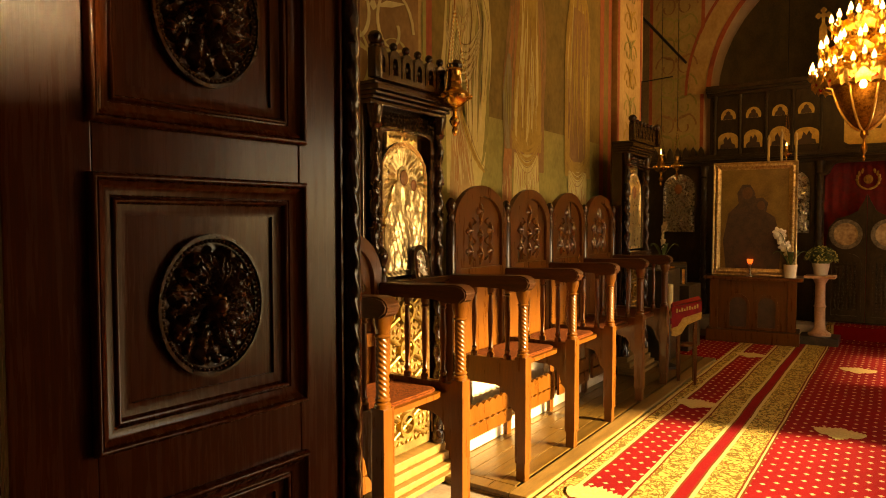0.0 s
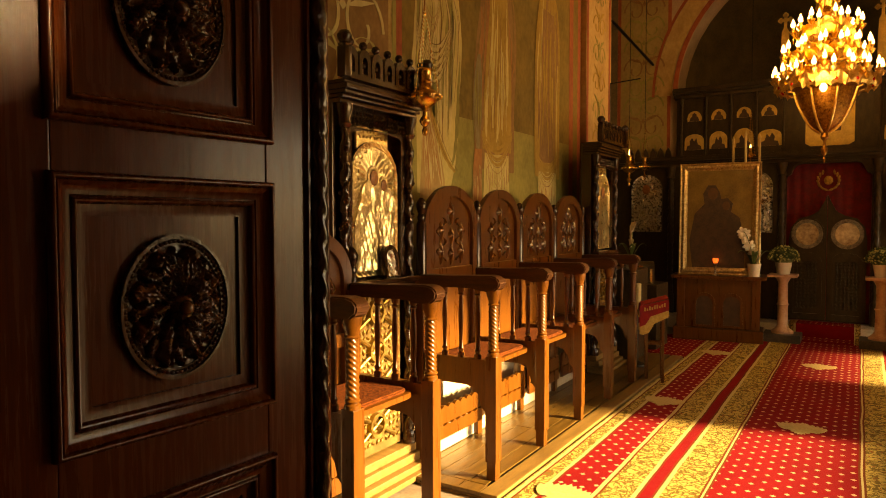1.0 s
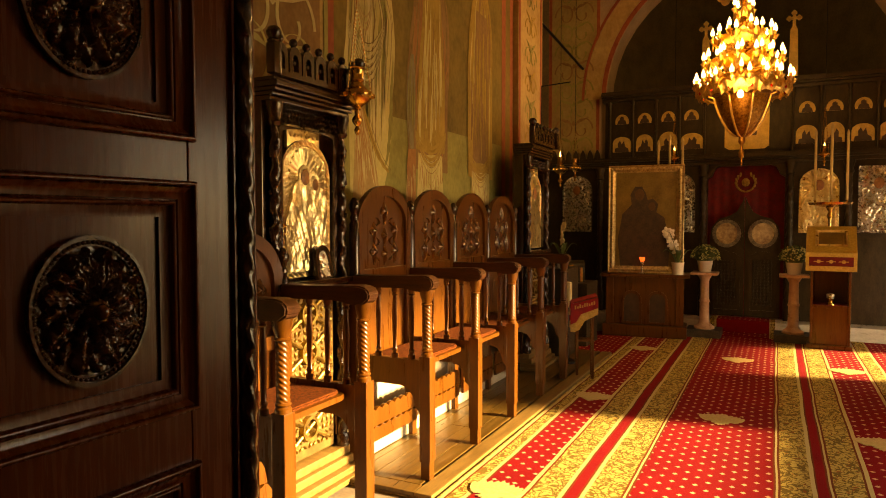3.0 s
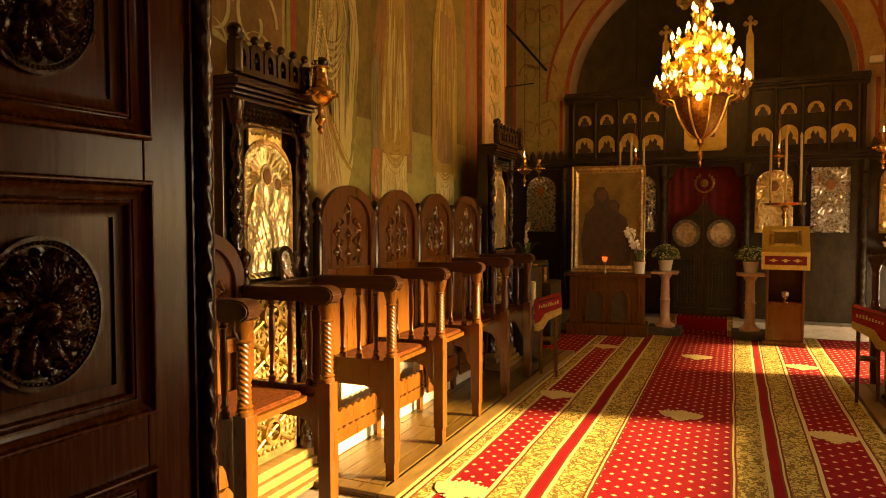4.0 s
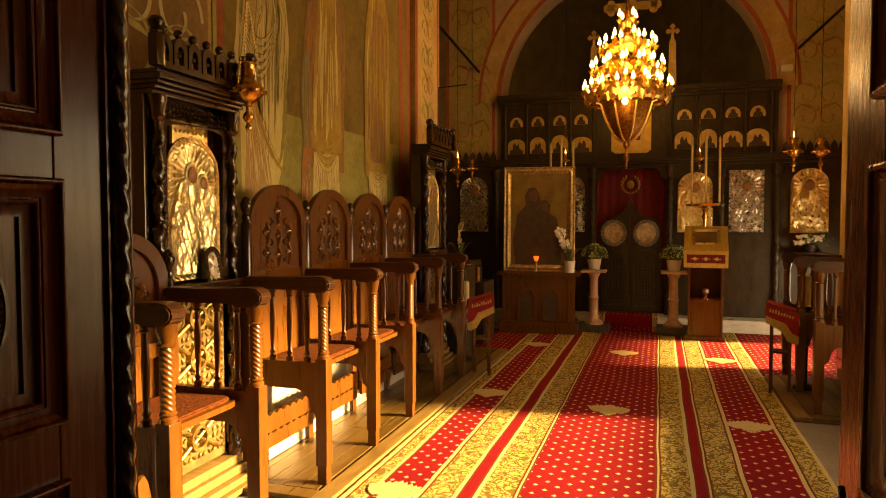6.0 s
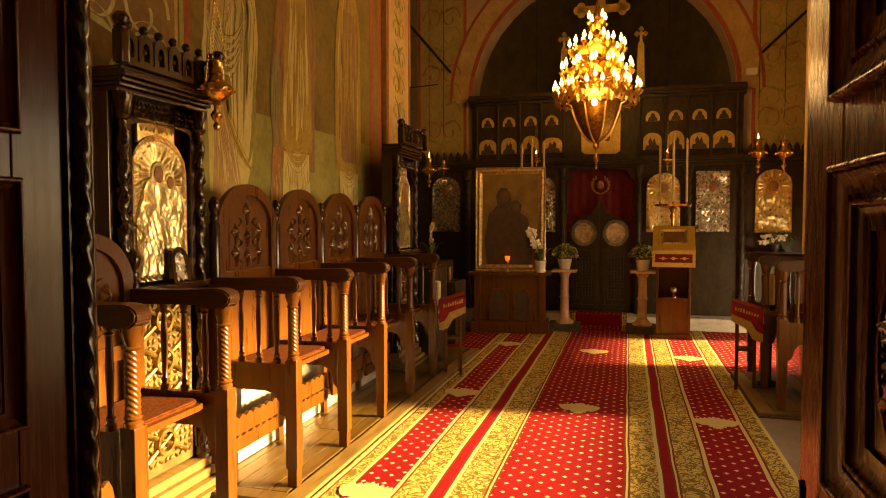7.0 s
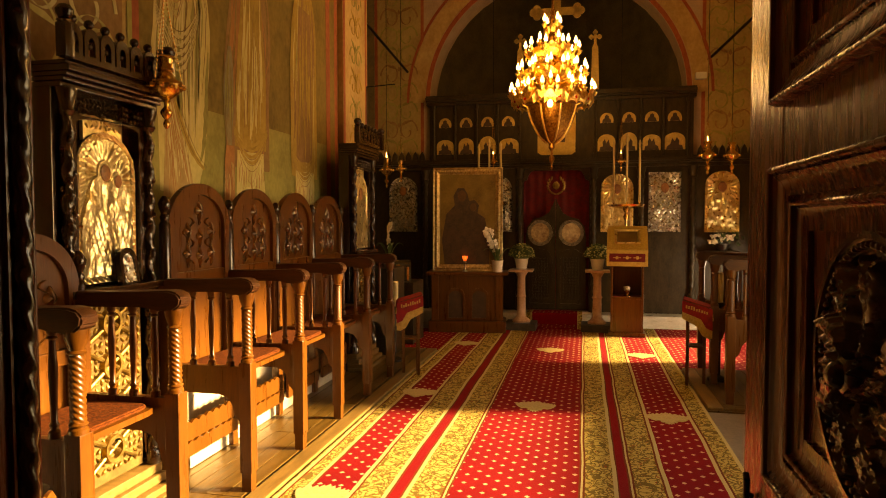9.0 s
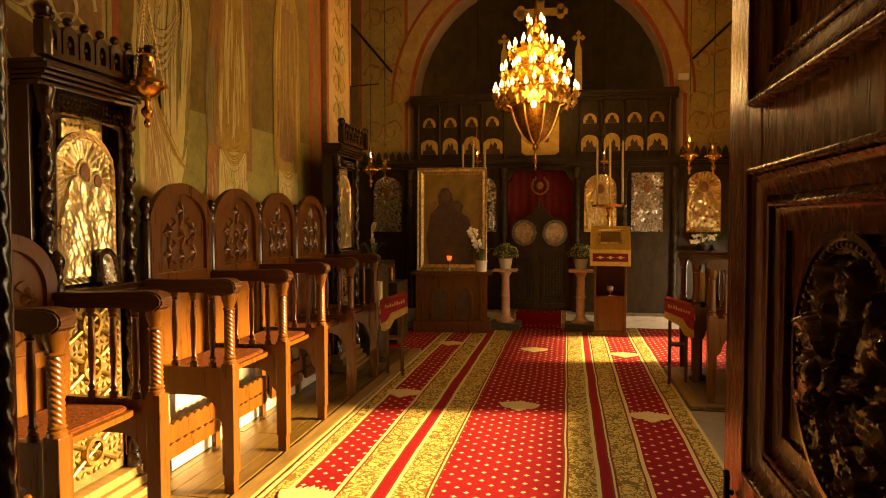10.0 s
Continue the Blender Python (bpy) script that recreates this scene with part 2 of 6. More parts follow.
def rod(bm, a, c, r, n=8):
    a, c = Vector(a), Vector(c)
    q = (c - a).to_track_quat("Z", "Y").to_matrix().to_4x4()
    return lathe(bm, [(r, 0), (r, (c - a).length)], n, Matrix.Translation(a) @ q)


def ball(bm, c, r, sx=1, sy=1, sz=1, u=10, v=7):
    bmesh.ops.create_uvsphere(bm, u_segments=u, v_segments=v, radius=r, matrix=Matrix.Translation(c) @ Matrix.Diagonal((sx, sy, sz, 1)))
    return bm


def prism(bm, outline, d0, d1, m=None):
    """An outline in x and z, drawn out along y from d0 to d1."""
    m = m or Matrix()
    f = [bm.verts.new(m @ Vector((x, d0, z))) for x, z in outline]
    k = [bm.verts.new(m @ Vector((x, d1, z))) for x, z in outline]
    bm.faces.new(f)
    bm.faces.new(k[::-1])
    n = len(f)
    for i in range(n):
        bm.faces.new((f[i], k[i], k[(i + 1) % n], f[(i + 1) % n]))
    return bm


def strip(bm, inner, outer, d0, d1, m=None, closed=False):
    """A band between two outlines in x and z, drawn out along y."""
    m = m or Matrix()
    rows = [[bm.verts.new(m @ Vector((x, d, z))) for x, z in line] for line, d in ((inner, d0), (outer, d0), (outer, d1), (inner, d1))]
    n = len(inner)
    for i in range(n if closed else n - 1):
        j = (i + 1) % n
        for a, c in ((0, 1), (1, 2), (2, 3), (3, 0)):
            bm.faces.new((rows[a][i], rows[a][j], rows[c][j], rows[c][i]))
    if not closed:
        for i in (0, n - 1):
            bm.faces.new([rows[a][i] for a in range(4)])
    return bm


def arc(cx, cz, rx, rz, a0, a1, n=16):
    return [(cx + rx * math.cos(radians(a0 + (a1 - a0) * i / n)), cz + rz * math.sin(radians(a0 + (a1 - a0) * i / n))) for i in range(n + 1)]


def arched(w, z0, zs, rise, n=16, cx=0.0):
    """The outline of an upright with an arched head: width, foot, spring line and rise."""
    return [(cx - w / 2, z0), (cx + w / 2, z0)] + arc(cx, zs, w / 2, rise, 0, 180, n)


def mesh_of(name, bm, mat, smooth=False):
    bmesh.ops.recalc_face_normals(bm, faces=bm.faces)
    me = bpy.data.meshes.new(name)
    bm.to_mesh(me)
    bm.free()
    me.materials.append(mat)
    if smooth:
        for p in me.polygons:
            p.use_smooth = True
        me.set_sharp_from_angle(angle=radians(40))
    return me


def part(name, bm, mat, parent, label="", smooth=True, m=None):
    ob = new(name, mesh_of(name, bm, mat, smooth))
    ob.parent = parent
    if m is not None:
        ob.matrix_basis = m
    if label:
        ob["label"] = label
    return ob


def shared(name, me, parent, m):
    ob = new(name, me)
    ob.parent, ob.matrix_basis = parent, m
    return ob


def thing(name, label, category, m=None, group="", kind=""):
    ob = new(name)
    ob.matrix_basis = m or Matrix()
    return tagged(ob, label, category, group, kind)


def solid(name, bm, mat, label, category="", kind="", group="", smooth=False, m=None):
    ob = new(name, mesh_of(name, bm, mat, smooth))
    if m is not None:
        ob.matrix_basis = m
    return tagged(ob, label, category, group, kind)


B = bmesh.new
AXIS = -0.38          # the nave's middle line
EYE = Vector((0, 0, 1.5525))
NEAR = Matrix.Translation(EYE) @ Matrix.Scale(1.059, 4) @ Matrix.Translation(-EYE)     # the left side, laid out a little further off


def near(x, y, z):
    return NEAR @ Vector((x, y, z))


# ---- setting ----
bm = B()
box(bm, -4.2, -3.3, -0.1, 2.06, 14.0, -0.012)
box(bm, 2.06, 6.95, -0.1, 2.85, 10.9, -0.012)
solid("floor", bm, stone_floor, "worn stone floor under the carpets", "floor", "structure")
# Unseen ground outside, kept dark so no sun bounces onto the door.
dim_outside = surface("dark outside ground against bounce light", (0.025, 0.035, 0.01), (0.07, 0.08, 0.025), 3, (1, 1, 1), 0.9, bump=0.5, fine=60, spec=0.1)
solid("ground", box(B(), -60, -60, -0.6, 60, 60, -0.14), dim_outside, "unseen dark ground added outside to cut bounce light", "ground", "structure")


def wall_with_holes(name, length, height, thick, holes, mat, label, m, arch=True):
    """A wall along x from 0, with openings (x0, x1, z0, spring) that go through it; arched heads."""
    bm = B()
    x = 0.0
    for x0, x1, z0, zs in sorted(holes):
        if x0 > x:
            box(bm, x, 0, 0, x0, thick, height)
        if z0 > 0:
            box(bm, x0, 0, 0, x1, thick, z0)
        r = (x1 - x0) / 2
        top = [(p, q) for p, q in arc((x0 + x1) / 2, zs, r, r if arch else 0.001, 180, 0, 20)]
        strip(bm, top, [(p, height) for p, q in top], 0, thick)
        x = x1
    if x < length:
        box(bm, x, 0, 0, length, thick, height)
    return solid(name, bm, mat, label, "wall", "structure", m=m)


TOP = 6.4
# left nave wall, with its side bay beyond
solid("wall_north", box(B(), -3.0, 0.3, 0, -2.595, 7.73, TOP), plaster, "long plastered wall with painted saints", "wall", "structure")
# The bay's deep shade is put into its dark wall colour.
bm = B()
box(bm, -3.75, 7.3, 0, -3.01, 7.73, TOP)
box(bm, -3.75, 7.731, 0, -3.45, 10.4, TOP)
solid("wall_north_bay", bm, apse_bay_dark, "shallow side bay of the nave, coloured dark for its shade", "wall", "structure")
solid("dado", box(B(), -2.594, 0.41, 0, -2.58, 6.95, 0.8), plain_plaster, "whitewashed foot of the wall behind the stalls", "wall", "structure")
# right nave wall: one broad window; the bay has a low window
# The narrow high slit is added, to let sun glare onto the door stile.
wall_with_holes("wall_south", 7.0, TOP, 0.35, [(0.75, 0.83, 2.6, 3.1), (2.35, 5.5, 0.55, 2.3)], plaster, "long plastered wall with a broad window and an added slit", pose(1.7, 0.3, 0, 0, 0, 90) @ Matrix.Diagonal((1, -1, 1, 1)), arch=False)
wall_with_holes("wall_south_bay", 3.1, TOP, 0.3, [(0.59, 2.2, 0.25, 0.92)], plaster, "side bay wall with a low window", pose(2.55, 7.3, 0, 0, 0, 90) @ Matrix.Diagonal((1, -1, 1, 1)), arch=False)
solid("wall_south_return", box(B(), 2.06, 6.95, 0, 2.85, 7.3, TOP), plaster, "return of the side bay", "wall", "structure")
# arch wall behind the screen
wall_with_holes("wall_east", 7.4, TOP, 0.45, [(1.37, 5.27, 0, 3.45)], vault_plaster, "painted wall pierced by the sanctuary arch", pose(-3.75, 10.42, 0))
bm = B()
for a0 in range(0, 180, 6):
    a, c = radians(a0), radians(a0 + 6)
    p, q = (AXIS + 2.1 * math.cos(a), 10.9 + 2.4 * math.sin(a)), (AXIS + 2.1 * math.cos(c), 10.9 + 2.4 * math.sin(c))
    v = [bm.verts.new((*k, z)) for k, z in ((p, 0), (q, 0), (q, TOP), (p, TOP))]
    bm.faces.new(v)
solid("wall_apse", bm, apse_bay_dark, "dark curved sanctuary wall behind the screen", "wall", "structure")
solid("ceiling", box(B(), -4.2, -3.3, TOP, 4.2, 14.0, TOP + 0.2), vault_plaster, "plastered ceiling over the nave", "ceiling", "structure")
# door wall and porch
wall_with_holes("wall_west", 8.4, TOP, 0.5, [(2.88, 4.62, 0, 2.7)], plain_plaster, "thick wall with the open doorway", pose(-4.2, -0.1, 0), arch=False)
bm = B()
box(bm, -2.6, -3.2, 0, -2.3, -0.11, TOP)
solid("wall_porch_north", bm, vault_plaster, "plain porch wall", "wall", "structure")
wall_with_holes("wall_porch_south", 3.09, TOP, 0.3, [], vault_plaster, "plain porch wall", pose(1.6, -3.2, 0, 0, 0, 90) @ Matrix.Diagonal((1, -1, 1, 1)), arch=False)
wall_with_holes("wall_porch_west", 4.5, TOP, 0.3, [], plain_plaster, "plain porch wall", pose(-2.6, -3.2, 0), arch=False)

# ---- floor coverings ----
def bands_of(stripes):
    """Stripes (start, kind), each parted from the last by a cream line with dark edges."""
    out = [(-1.8, "line")]
    for x, kind in stripes:
        out += [(x - 0.018, "edge"), (x - 0.01, "line"), (x + 0.01, "edge"), (x + 0.018, kind)]
    return out


carpet = thing("carpet", "red carpet with diamonds and gold leafy bands, on the floor", "carpet")
STRIPS = ((-1.66, -1.0, [(-1.64, "gold"), (-1.53, "red"), (-1.255, "gold"), (-1.055, "deep")]),
          (-1.0, 0.26, [(-0.945, "gold"), (-0.725, "red"), (0.04, "gold"), (0.235, "deep")]),
          (0.26, 1.04, [(0.325, "gold"), (0.53, "red"), (0.87, "gold"), (1.02, "deep")]))
for k, (x0, x1, stripes) in enumerate(STRIPS):
    first_kind = "gold" if k == 0 else "deep"
    edges = [(-1.8, first_kind)] + bands_of(stripes)[1:]
    part("carpet_strip", box(B(), x0, 1.7, -0.012, x1, 9.9, 0.0), carpet_material("patterned red carpet strip", edges), carpet, smooth=False)


side_red = carpet_material("plain dotted red carpet", [(-1.8, "red")])
part("carpet_strip", box(B(), -2.35, 7.8, -0.012, -1.665, 9.3, -0.002), side_red, carpet, smooth=False)
part("carpet_strip", box(B(), 1.045, 7.3, -0.012, 2.3, 9.9, -0.002), side_red, carpet, smooth=False)


def eagle_motif():
    """A two-headed bird, as a flat woven device."""
    half = [(0, 0.13), (0.012, 0.145), (0.02, 0.125), (0.036, 0.13), (0.03, 0.1), (0.05, 0.108), (0.064, 0.095), (0.052, 0.078), (0.075, 0.07), (0.1, 0.078), (0.125, 0.06), (0.15, 0.028), (0.168, -0.02), (0.158, -0.05), (0.142, -0.04), (0.132, -0.068), (0.116, -0.052), (0.104, -0.08), (0.088, -0.06), (0.07, -0.09), (0.05, -0.068), (0.034, -0.1), (0.018, -0.085), (0, -0.115)]
    full = half + [(-x, z) for x, z in half[-2:0:-1]]
    bm = B()
    prism(bm, full, 0, 0.003, pose(0, 0, 0.003, 90))
    return bm


eagle_me = mesh_of("eagle_motif", eagle_motif(), surface("gold woven wool", (0.42, 0.3, 0.1), (0.6, 0.44, 0.17), 60, (1, 1, 1), 0.9, bump=0.5, fine=250))
for x, y in ((-1.4, 3.5), (-1.4, 5.79), (-1.4, 8.25), (-0.34, 3.12), (-0.34, 5.56), (-0.34, 8.02), (0.7, 3.0), (0.7, 5.43), (0.7, 7.9)):
    shared("eagle_motif", eagle_me, carpet, pose(x, y, 0) @ Matrix.Diagonal((1, 1.25, 1, 1)))


def plank_deck(name, x0, x1, y0, y1, z, label):
    deck = thing(name, label, "platform", kind="structure")
    part("deck_base", box(B(), x0, y0, -0.01, x1, y1, z - 0.0255), platform_wood, deck, smooth=False)
    part("nosing", box(B(), x1 - 0.1 if x0 < 0 else x0, y0, z - 0.024, x1 + 0.015 if x0 < 0 else x0 + 0.12, y1, z, 0.006), plinth_wood, deck, "lighter edge board", smooth=False)
    a, c = (x0, x1 - 0.103) if x0 < 0 else (x0 + 0.123, x1)
    rnd = random.Random(5)
    part("end_board", box(B(), a, y0, z - 0.024, c, y0 + 0.11, z, 0.004), platform_wood, deck, smooth=False)
    x, me = a, {}
    while x < c - 0.02:
        w = min(0.112, c - x)
        y = y0 + 0.113
        while y < y1 - 0.02:
            h = min(rnd.choice((1.1, 1.5, 1.9)), y1 - y)
            key = (round(w, 3), round(h, 2))
            if key not in me:
                me[key] = mesh_of("plank", box(B(), 0.002, 0.0015, -0.024, w - 0.002, h - 0.0015, 0, 0.003), platform_wood)
            shared("plank", me[key], deck, pose(x, y, z + rnd.uniform(-0.0015, 0.001)))
            y += h
        x += w
    return deck


plank_deck("platform", -2.58, -1.678, 3.2, 7.7, 0.03, "low boarded platform under the stalls")
plank_deck("platform", 1.05, 1.7, 5.7, 7.2, 0.03, "low boarded platform under the stalls")


# ---- door leaves ----
def rosette(rx, rz):
    """Carved acanthus rosette with a beaded rim, lying in x and z, towards -y."""
    bm = B()

    def leaf(r, a, r0, r1, count, phase, width, lift):
        t = (r - r0) / (r1 - r0)
        if not 0 < t < 1:
            return 0.0
        step = math.tau / count
        d = (a - phase + 0.09 * math.sin(t * 5)) % step - step / 2
        half = step * 0.5 * width * math.sin(math.pi * (0.15 + 0.8 * t)) * (0.86 + 0.2 * math.sin(t * 24))
        u = d / max(half, 1e-4)
        if abs(u) >= 1:
            return 0.0
        body = math.sqrt(1 - u * u) * (0.55 + 0.45 * math.sin(math.pi * t)) + 0.35 * max(0, t - 0.75) * 4 * (1 - abs(u))
        vein = 0.2 * math.cos(u * 7 + 6 * t * abs(u)) - 0.3 * math.exp(-(u * 9) ** 2)
        return lift * max(0.05, body + vein * (0.4 + 0.6 * t))

    nr, na = 46, 168
    rings = []
    for i in range(nr + 1):
        r = 0.02 + 0.86 * i / nr
        ring = []
        for k in range(na):
            a = math.tau * k / na
            h = max(leaf(r, a, 0.12, 0.86, 8, 0.0, 1.02, 0.026), leaf(r, a, 0.3, 0.83, 8, math.pi / 8, 0.6, 0.018),
                    leaf(r, a, 0.1, 0.56, 8, math.pi / 8, 0.95, 0.034), leaf(r, a, 0.06, 0.34, 8, 0.0, 0.95, 0.04))
            h += 0.003 * noise.noise(Vector((math.cos(a) * r * 14, math.sin(a) * r * 14, 2.0)))
            ring.append(bm.verts.new((rx * r * math.cos(a), -0.002 - h, rz * r * math.sin(a))))
        rings.append(ring)
    for p, q in zip(rings, rings[1:]):
        for k in range(na):
            bm.faces.new((p[k], p[(k + 1) % na], q[(k + 1) % na], q[k]))
    rim = arc(0, 0, rx, rz, 0, 360, 64)[:-1]
    strip(bm, [(x * 0.95, z * 0.95) for x, z in rim], rim, -0.016, 0.0, closed=True)
    strip(bm, [(x * 0.86, z * 0.86) for x, z in rim], [(x * 0.955, z * 0.955) for x, z in rim], -0.008, 0.0, closed=True)
    for i in range(70):
        a = math.tau * i / 70
        ball(bm, (rx * 0.905 * math.cos(a), -0.01, rz * 0.905 * math.sin(a)), 0.0048, u=8, v=6)
    ball(bm, (0, -0.04, 0), 0.017, u=14, v=10)
    ball(bm, (0, -0.026, 0), 0.03, sy=0.6, u=16, v=10)
    return bm


def moulding(bm, x0, x1, z0, z1, profile):
    """A mitred frame whose cross-section is (inset, height) steps, towards -y."""
    loops = []
    for inset, h in profile:
        loops.append([bm.verts.new((x, -h, z)) for x, z in ((x0 + inset, z0 + inset), (x1 - inset, z0 + inset), (x1 - inset, z1 - inset), (x0 + inset, z1 - inset))])
    for p, q in zip(loops, loops[1:]):
        for i in range(4):
            bm.faces.new((p[i], p[(i + 1) % 4], q[(i + 1) % 4], q[i]))
    return bm


def door_leaf(name, label, width, panel, mould, rose, handle_side, rope, m):
    """A leaf from x = 0 to width, its face towards -y. panel: (x0, x1); rose: centre and half sizes."""
    leaf = thing(name, label, "door", m, kind="structure")
    H, T = 2.32, 0.055
    rows = [(0.09, 0.37), (0.482, 0.986), (1.129, 1.633), (1.744, 2.248)]
    x0, x1 = panel
    part("stile", box(B(), 0, 0, 0.01, x0, T, H, 0.003), door_wood, leaf, smooth=False)
    part("stile", box(B(), x1, 0, 0.01, width, T, H, 0.003), door_wood, leaf, smooth=False)
    zs = [0.01] + [k for r in rows for k in r] + [H]
    for a, c in zip(zs[::2], zs[1::2]):
        part("rail", box(B(), x0 + 0.001, 0.001, a, x1 - 0.001, T - 0.001, c, 0.002), door_wood, leaf, smooth=False)
    k = mould / 0.06
    c0 = -0.006 + 0.011 * (k - 1)
    prof = [(c0 - 0.007, 0.0), (c0 - 0.007, 0.012)] + [(c0 - 0.006 * math.cos(a), 0.014 + 0.009 * math.sin(a)) for a in [math.pi * i / 8 for i in range(9)]]
    prof += [(c0 + 0.007, 0.012), (c0 + 0.008, 0.014)]
    prof += [(c0 + 0.009 + (0.026 * k - c0 - 0.009) * i / 6, 0.016 - 0.015 * (i / 6) - 0.003 * math.sin(math.pi * i / 6)) for i in range(7)]
    prof += [(k * 0.0275, -0.004)] + [(k * 0.034 - 0.005 * math.cos(a), -0.003 + 0.007 * math.sin(a)) for a in [math.pi * i / 6 for i in range(7)]]
    prof += [(k * 0.0405, -0.009), (k * 0.048, -0.0115), (k * 0.056, -0.0125), (k * 0.06, -0.0125), (k * 0.06, -0.022)]
    rose_me = None
    for z0, z1 in rows:
        part("moulding", moulding(B(), x0, x1, z0, z1, prof), door_wood, leaf)
        pan = part("panel", box(B(), x0 + 0.02, 0.02, z0 + 0.02, x1 - 0.02, 0.045, z1 - 0.02), door_wood, leaf, smooth=False)
        cx, rx, rz = rose
        if z1 - z0 > 0.4:
            rose_me = rose_me or mesh_of("rosette", rosette(rx, rz), rosette_wood, True)
            shared("rosette", rose_me, pan, pose(cx, 0.02, (z0 + z1) / 2 - 0.008))["label"] = "carved acanthus rosette with a beaded rim"
    if rope:
        bm = B()
        n = 140
        lathe(bm, [(0.0225, 0.01 + i * (H - 0.02) / (8 * n / 3)) for i in range(int(8 * n / 3) + 1)], 20, pose(width - 0.028, -0.012, 0), twist=30.0, lobes=3, depth=0.095)
        part("rope_moulding", bm, carved_wood, leaf, "carved rope-twist edge moulding")
        part("rope_fillet", box(B(), width - 0.062, -0.012, 0.01, width - 0.055, 0.0, H), door_wood, leaf, smooth=False)
        part("edge_bead", box(B(), width + 0.001, -0.01, 0.01, width + 0.012, 0.05, H, 0.004), door_wood, leaf, smooth=False)
    if handle_side is not None:
        bm = B()
        rod(bm, (handle_side, -0.002, 1.04), (handle_side, -0.014, 1.045), 0.005)
        for a, c in (((0, -0.014, 1.045), (0.012, -0.016, 1.075)), ((0.012, -0.016, 1.075), (0.004, -0.016, 1.084)), ((0, -0.014, 1.045), (0.022, -0.014, 0.96))):
            rod(bm, (a[0] + handle_side, a[1], a[2]), (c[0] + handle_side, c[1], c[2]), 0.006)
        part("hook", bm, iron, leaf, "bent iron hook")
    return leaf


# left leaf: hinge, then the rope edge
hx, hy = -1.216 - 0.146 * 0.0607, 0.628 - 0.146 * 0.998
door_leaf("door_1", "open carved door leaf of dark varnished wood with a rope edge", 0.81, (0.146, 0.624), 0.07, (0.146 + 0.25, 0.126, 0.153), None, True, pose(hx, hy, 0, 0, 0, 86.5))
# right leaf: free edge first
door_leaf("door_2", "open carved door leaf of dark varnished wood with an iron hook", 1.05, (0.222, 0.854), 0.095, (0.222 + 0.325, 0.17, 0.168), 0.085, False, pose(0.36, 1.422, 0, 0, 0, -90.2))


# ---- choir stalls ----
def turned_spindle(z0, z1, r):
    h = z1 - z0
    prof = [(1.3, 0), (1.3, 0.06), (0.8, 0.08), (1.15, 0.12), (0.75, 0.15), (0.85, 0.3), (1.05, 0.6), (0.8, 0.8), (0.7, 0.88), (1.2, 0.9), (0.8, 0.92), (1.2, 0.95), (1.2, 1.0)]
    return [(r * a, z0 + h * t) for a, t in prof]


relief_wood = surface("polished oak carving", (0.06, 0.022, 0.005), (0.16, 0.06, 0.013), 20, (1, 1, 1), 0.13, bump=0.1, fine=120, coat=0.6)
DEPTH = 0.44          # from the seat back to the front posts
PITCH = 0.66


def stall_side(stall, y, foot=0.0):
    """One side of a stall: arm, twisted front post, spindles, rail and legs, at y; x = 0 is the front."""
    arm = B()
    prof = [(-DEPTH - 0.03, 1.06), (-0.12, 1.065), (-0.05, 1.06), (-0.02, 1.045), (0.02, 1.05), (0.055, 1.075), (0.06, 1.105), (0.04, 1.13), (0.0, 1.14), (-0.12, 1.135), (-0.3, 1.128), (-DEPTH - 0.03, 1.128)]
    prism(arm, prof, -0.045, 0.045)
    bmesh.ops.bevel(arm, geom=list(arm.edges), offset=0.008, segments=2, affect="EDGES")
    part("armrest", arm, arm_wood, stall, "worn dark rounded armrest", m=pose(0, y, 0))
    post = B()
    n = 60
    prof = [(0.034, 0.69), (0.034, 0.705), (0.027, 0.712), (0.034, 0.722), (0.027, 0.73)]
    lathe(post, prof, 16)
    lathe(post, [(0.0265, 0.73 + 0.24 * i / n) for i in range(n + 1)], 36, twist=48.0, lobes=6, depth=0.085)
    lathe(post, [(0.027, 0.97), (0.034, 0.978), (0.026, 0.986), (0.03, 1.0), (0.04, 1.03), (0.042, 1.06)], 16)
    part("twisted_post", post, stall_wood, stall, "rope-twisted front post with a carved capital", m=pose(0, y, 0))
    leg = B()
    box(leg, -0.034, -0.034, 0.1 + foot, 0.034, 0.034, 0.69, 0.004)
    box(leg, -0.028, -0.028, foot, 0.028, 0.028, 0.12 + foot, 0.003)
    part("front_leg", leg, stall_wood, stall, smooth=False, m=pose(0, y, 0))
    rear = B()
    box(rear, -DEPTH - 0.07, -0.03, foot, -DEPTH - 0.01, 0.03, 1.1, 0.004)
    part("rear_leg", rear, stall_wood, stall, smooth=False, m=pose(0, y, 0))
    rail = B()
    out = [(-0.035, 0.665), (-DEPTH, 0.665), (-DEPTH, 0.515), (-0.16, 0.515), (-0.11, 0.5), (-0.08, 0.46), (-0.065, 0.4), (-0.035, 0.37)]
    prism(rail, out, -0.02, 0.02)
    part("side_rail", rail, stall_wood, stall, smooth=False, m=pose(0, y, 0))
    for i in range(3):
        sp = B()
        lathe(sp, turned_spindle(0.665, 1.065, 0.016), 12)
        part("spindle", sp, stall_wood, stall, m=pose(-0.1 - i * 0.108, y, 0))


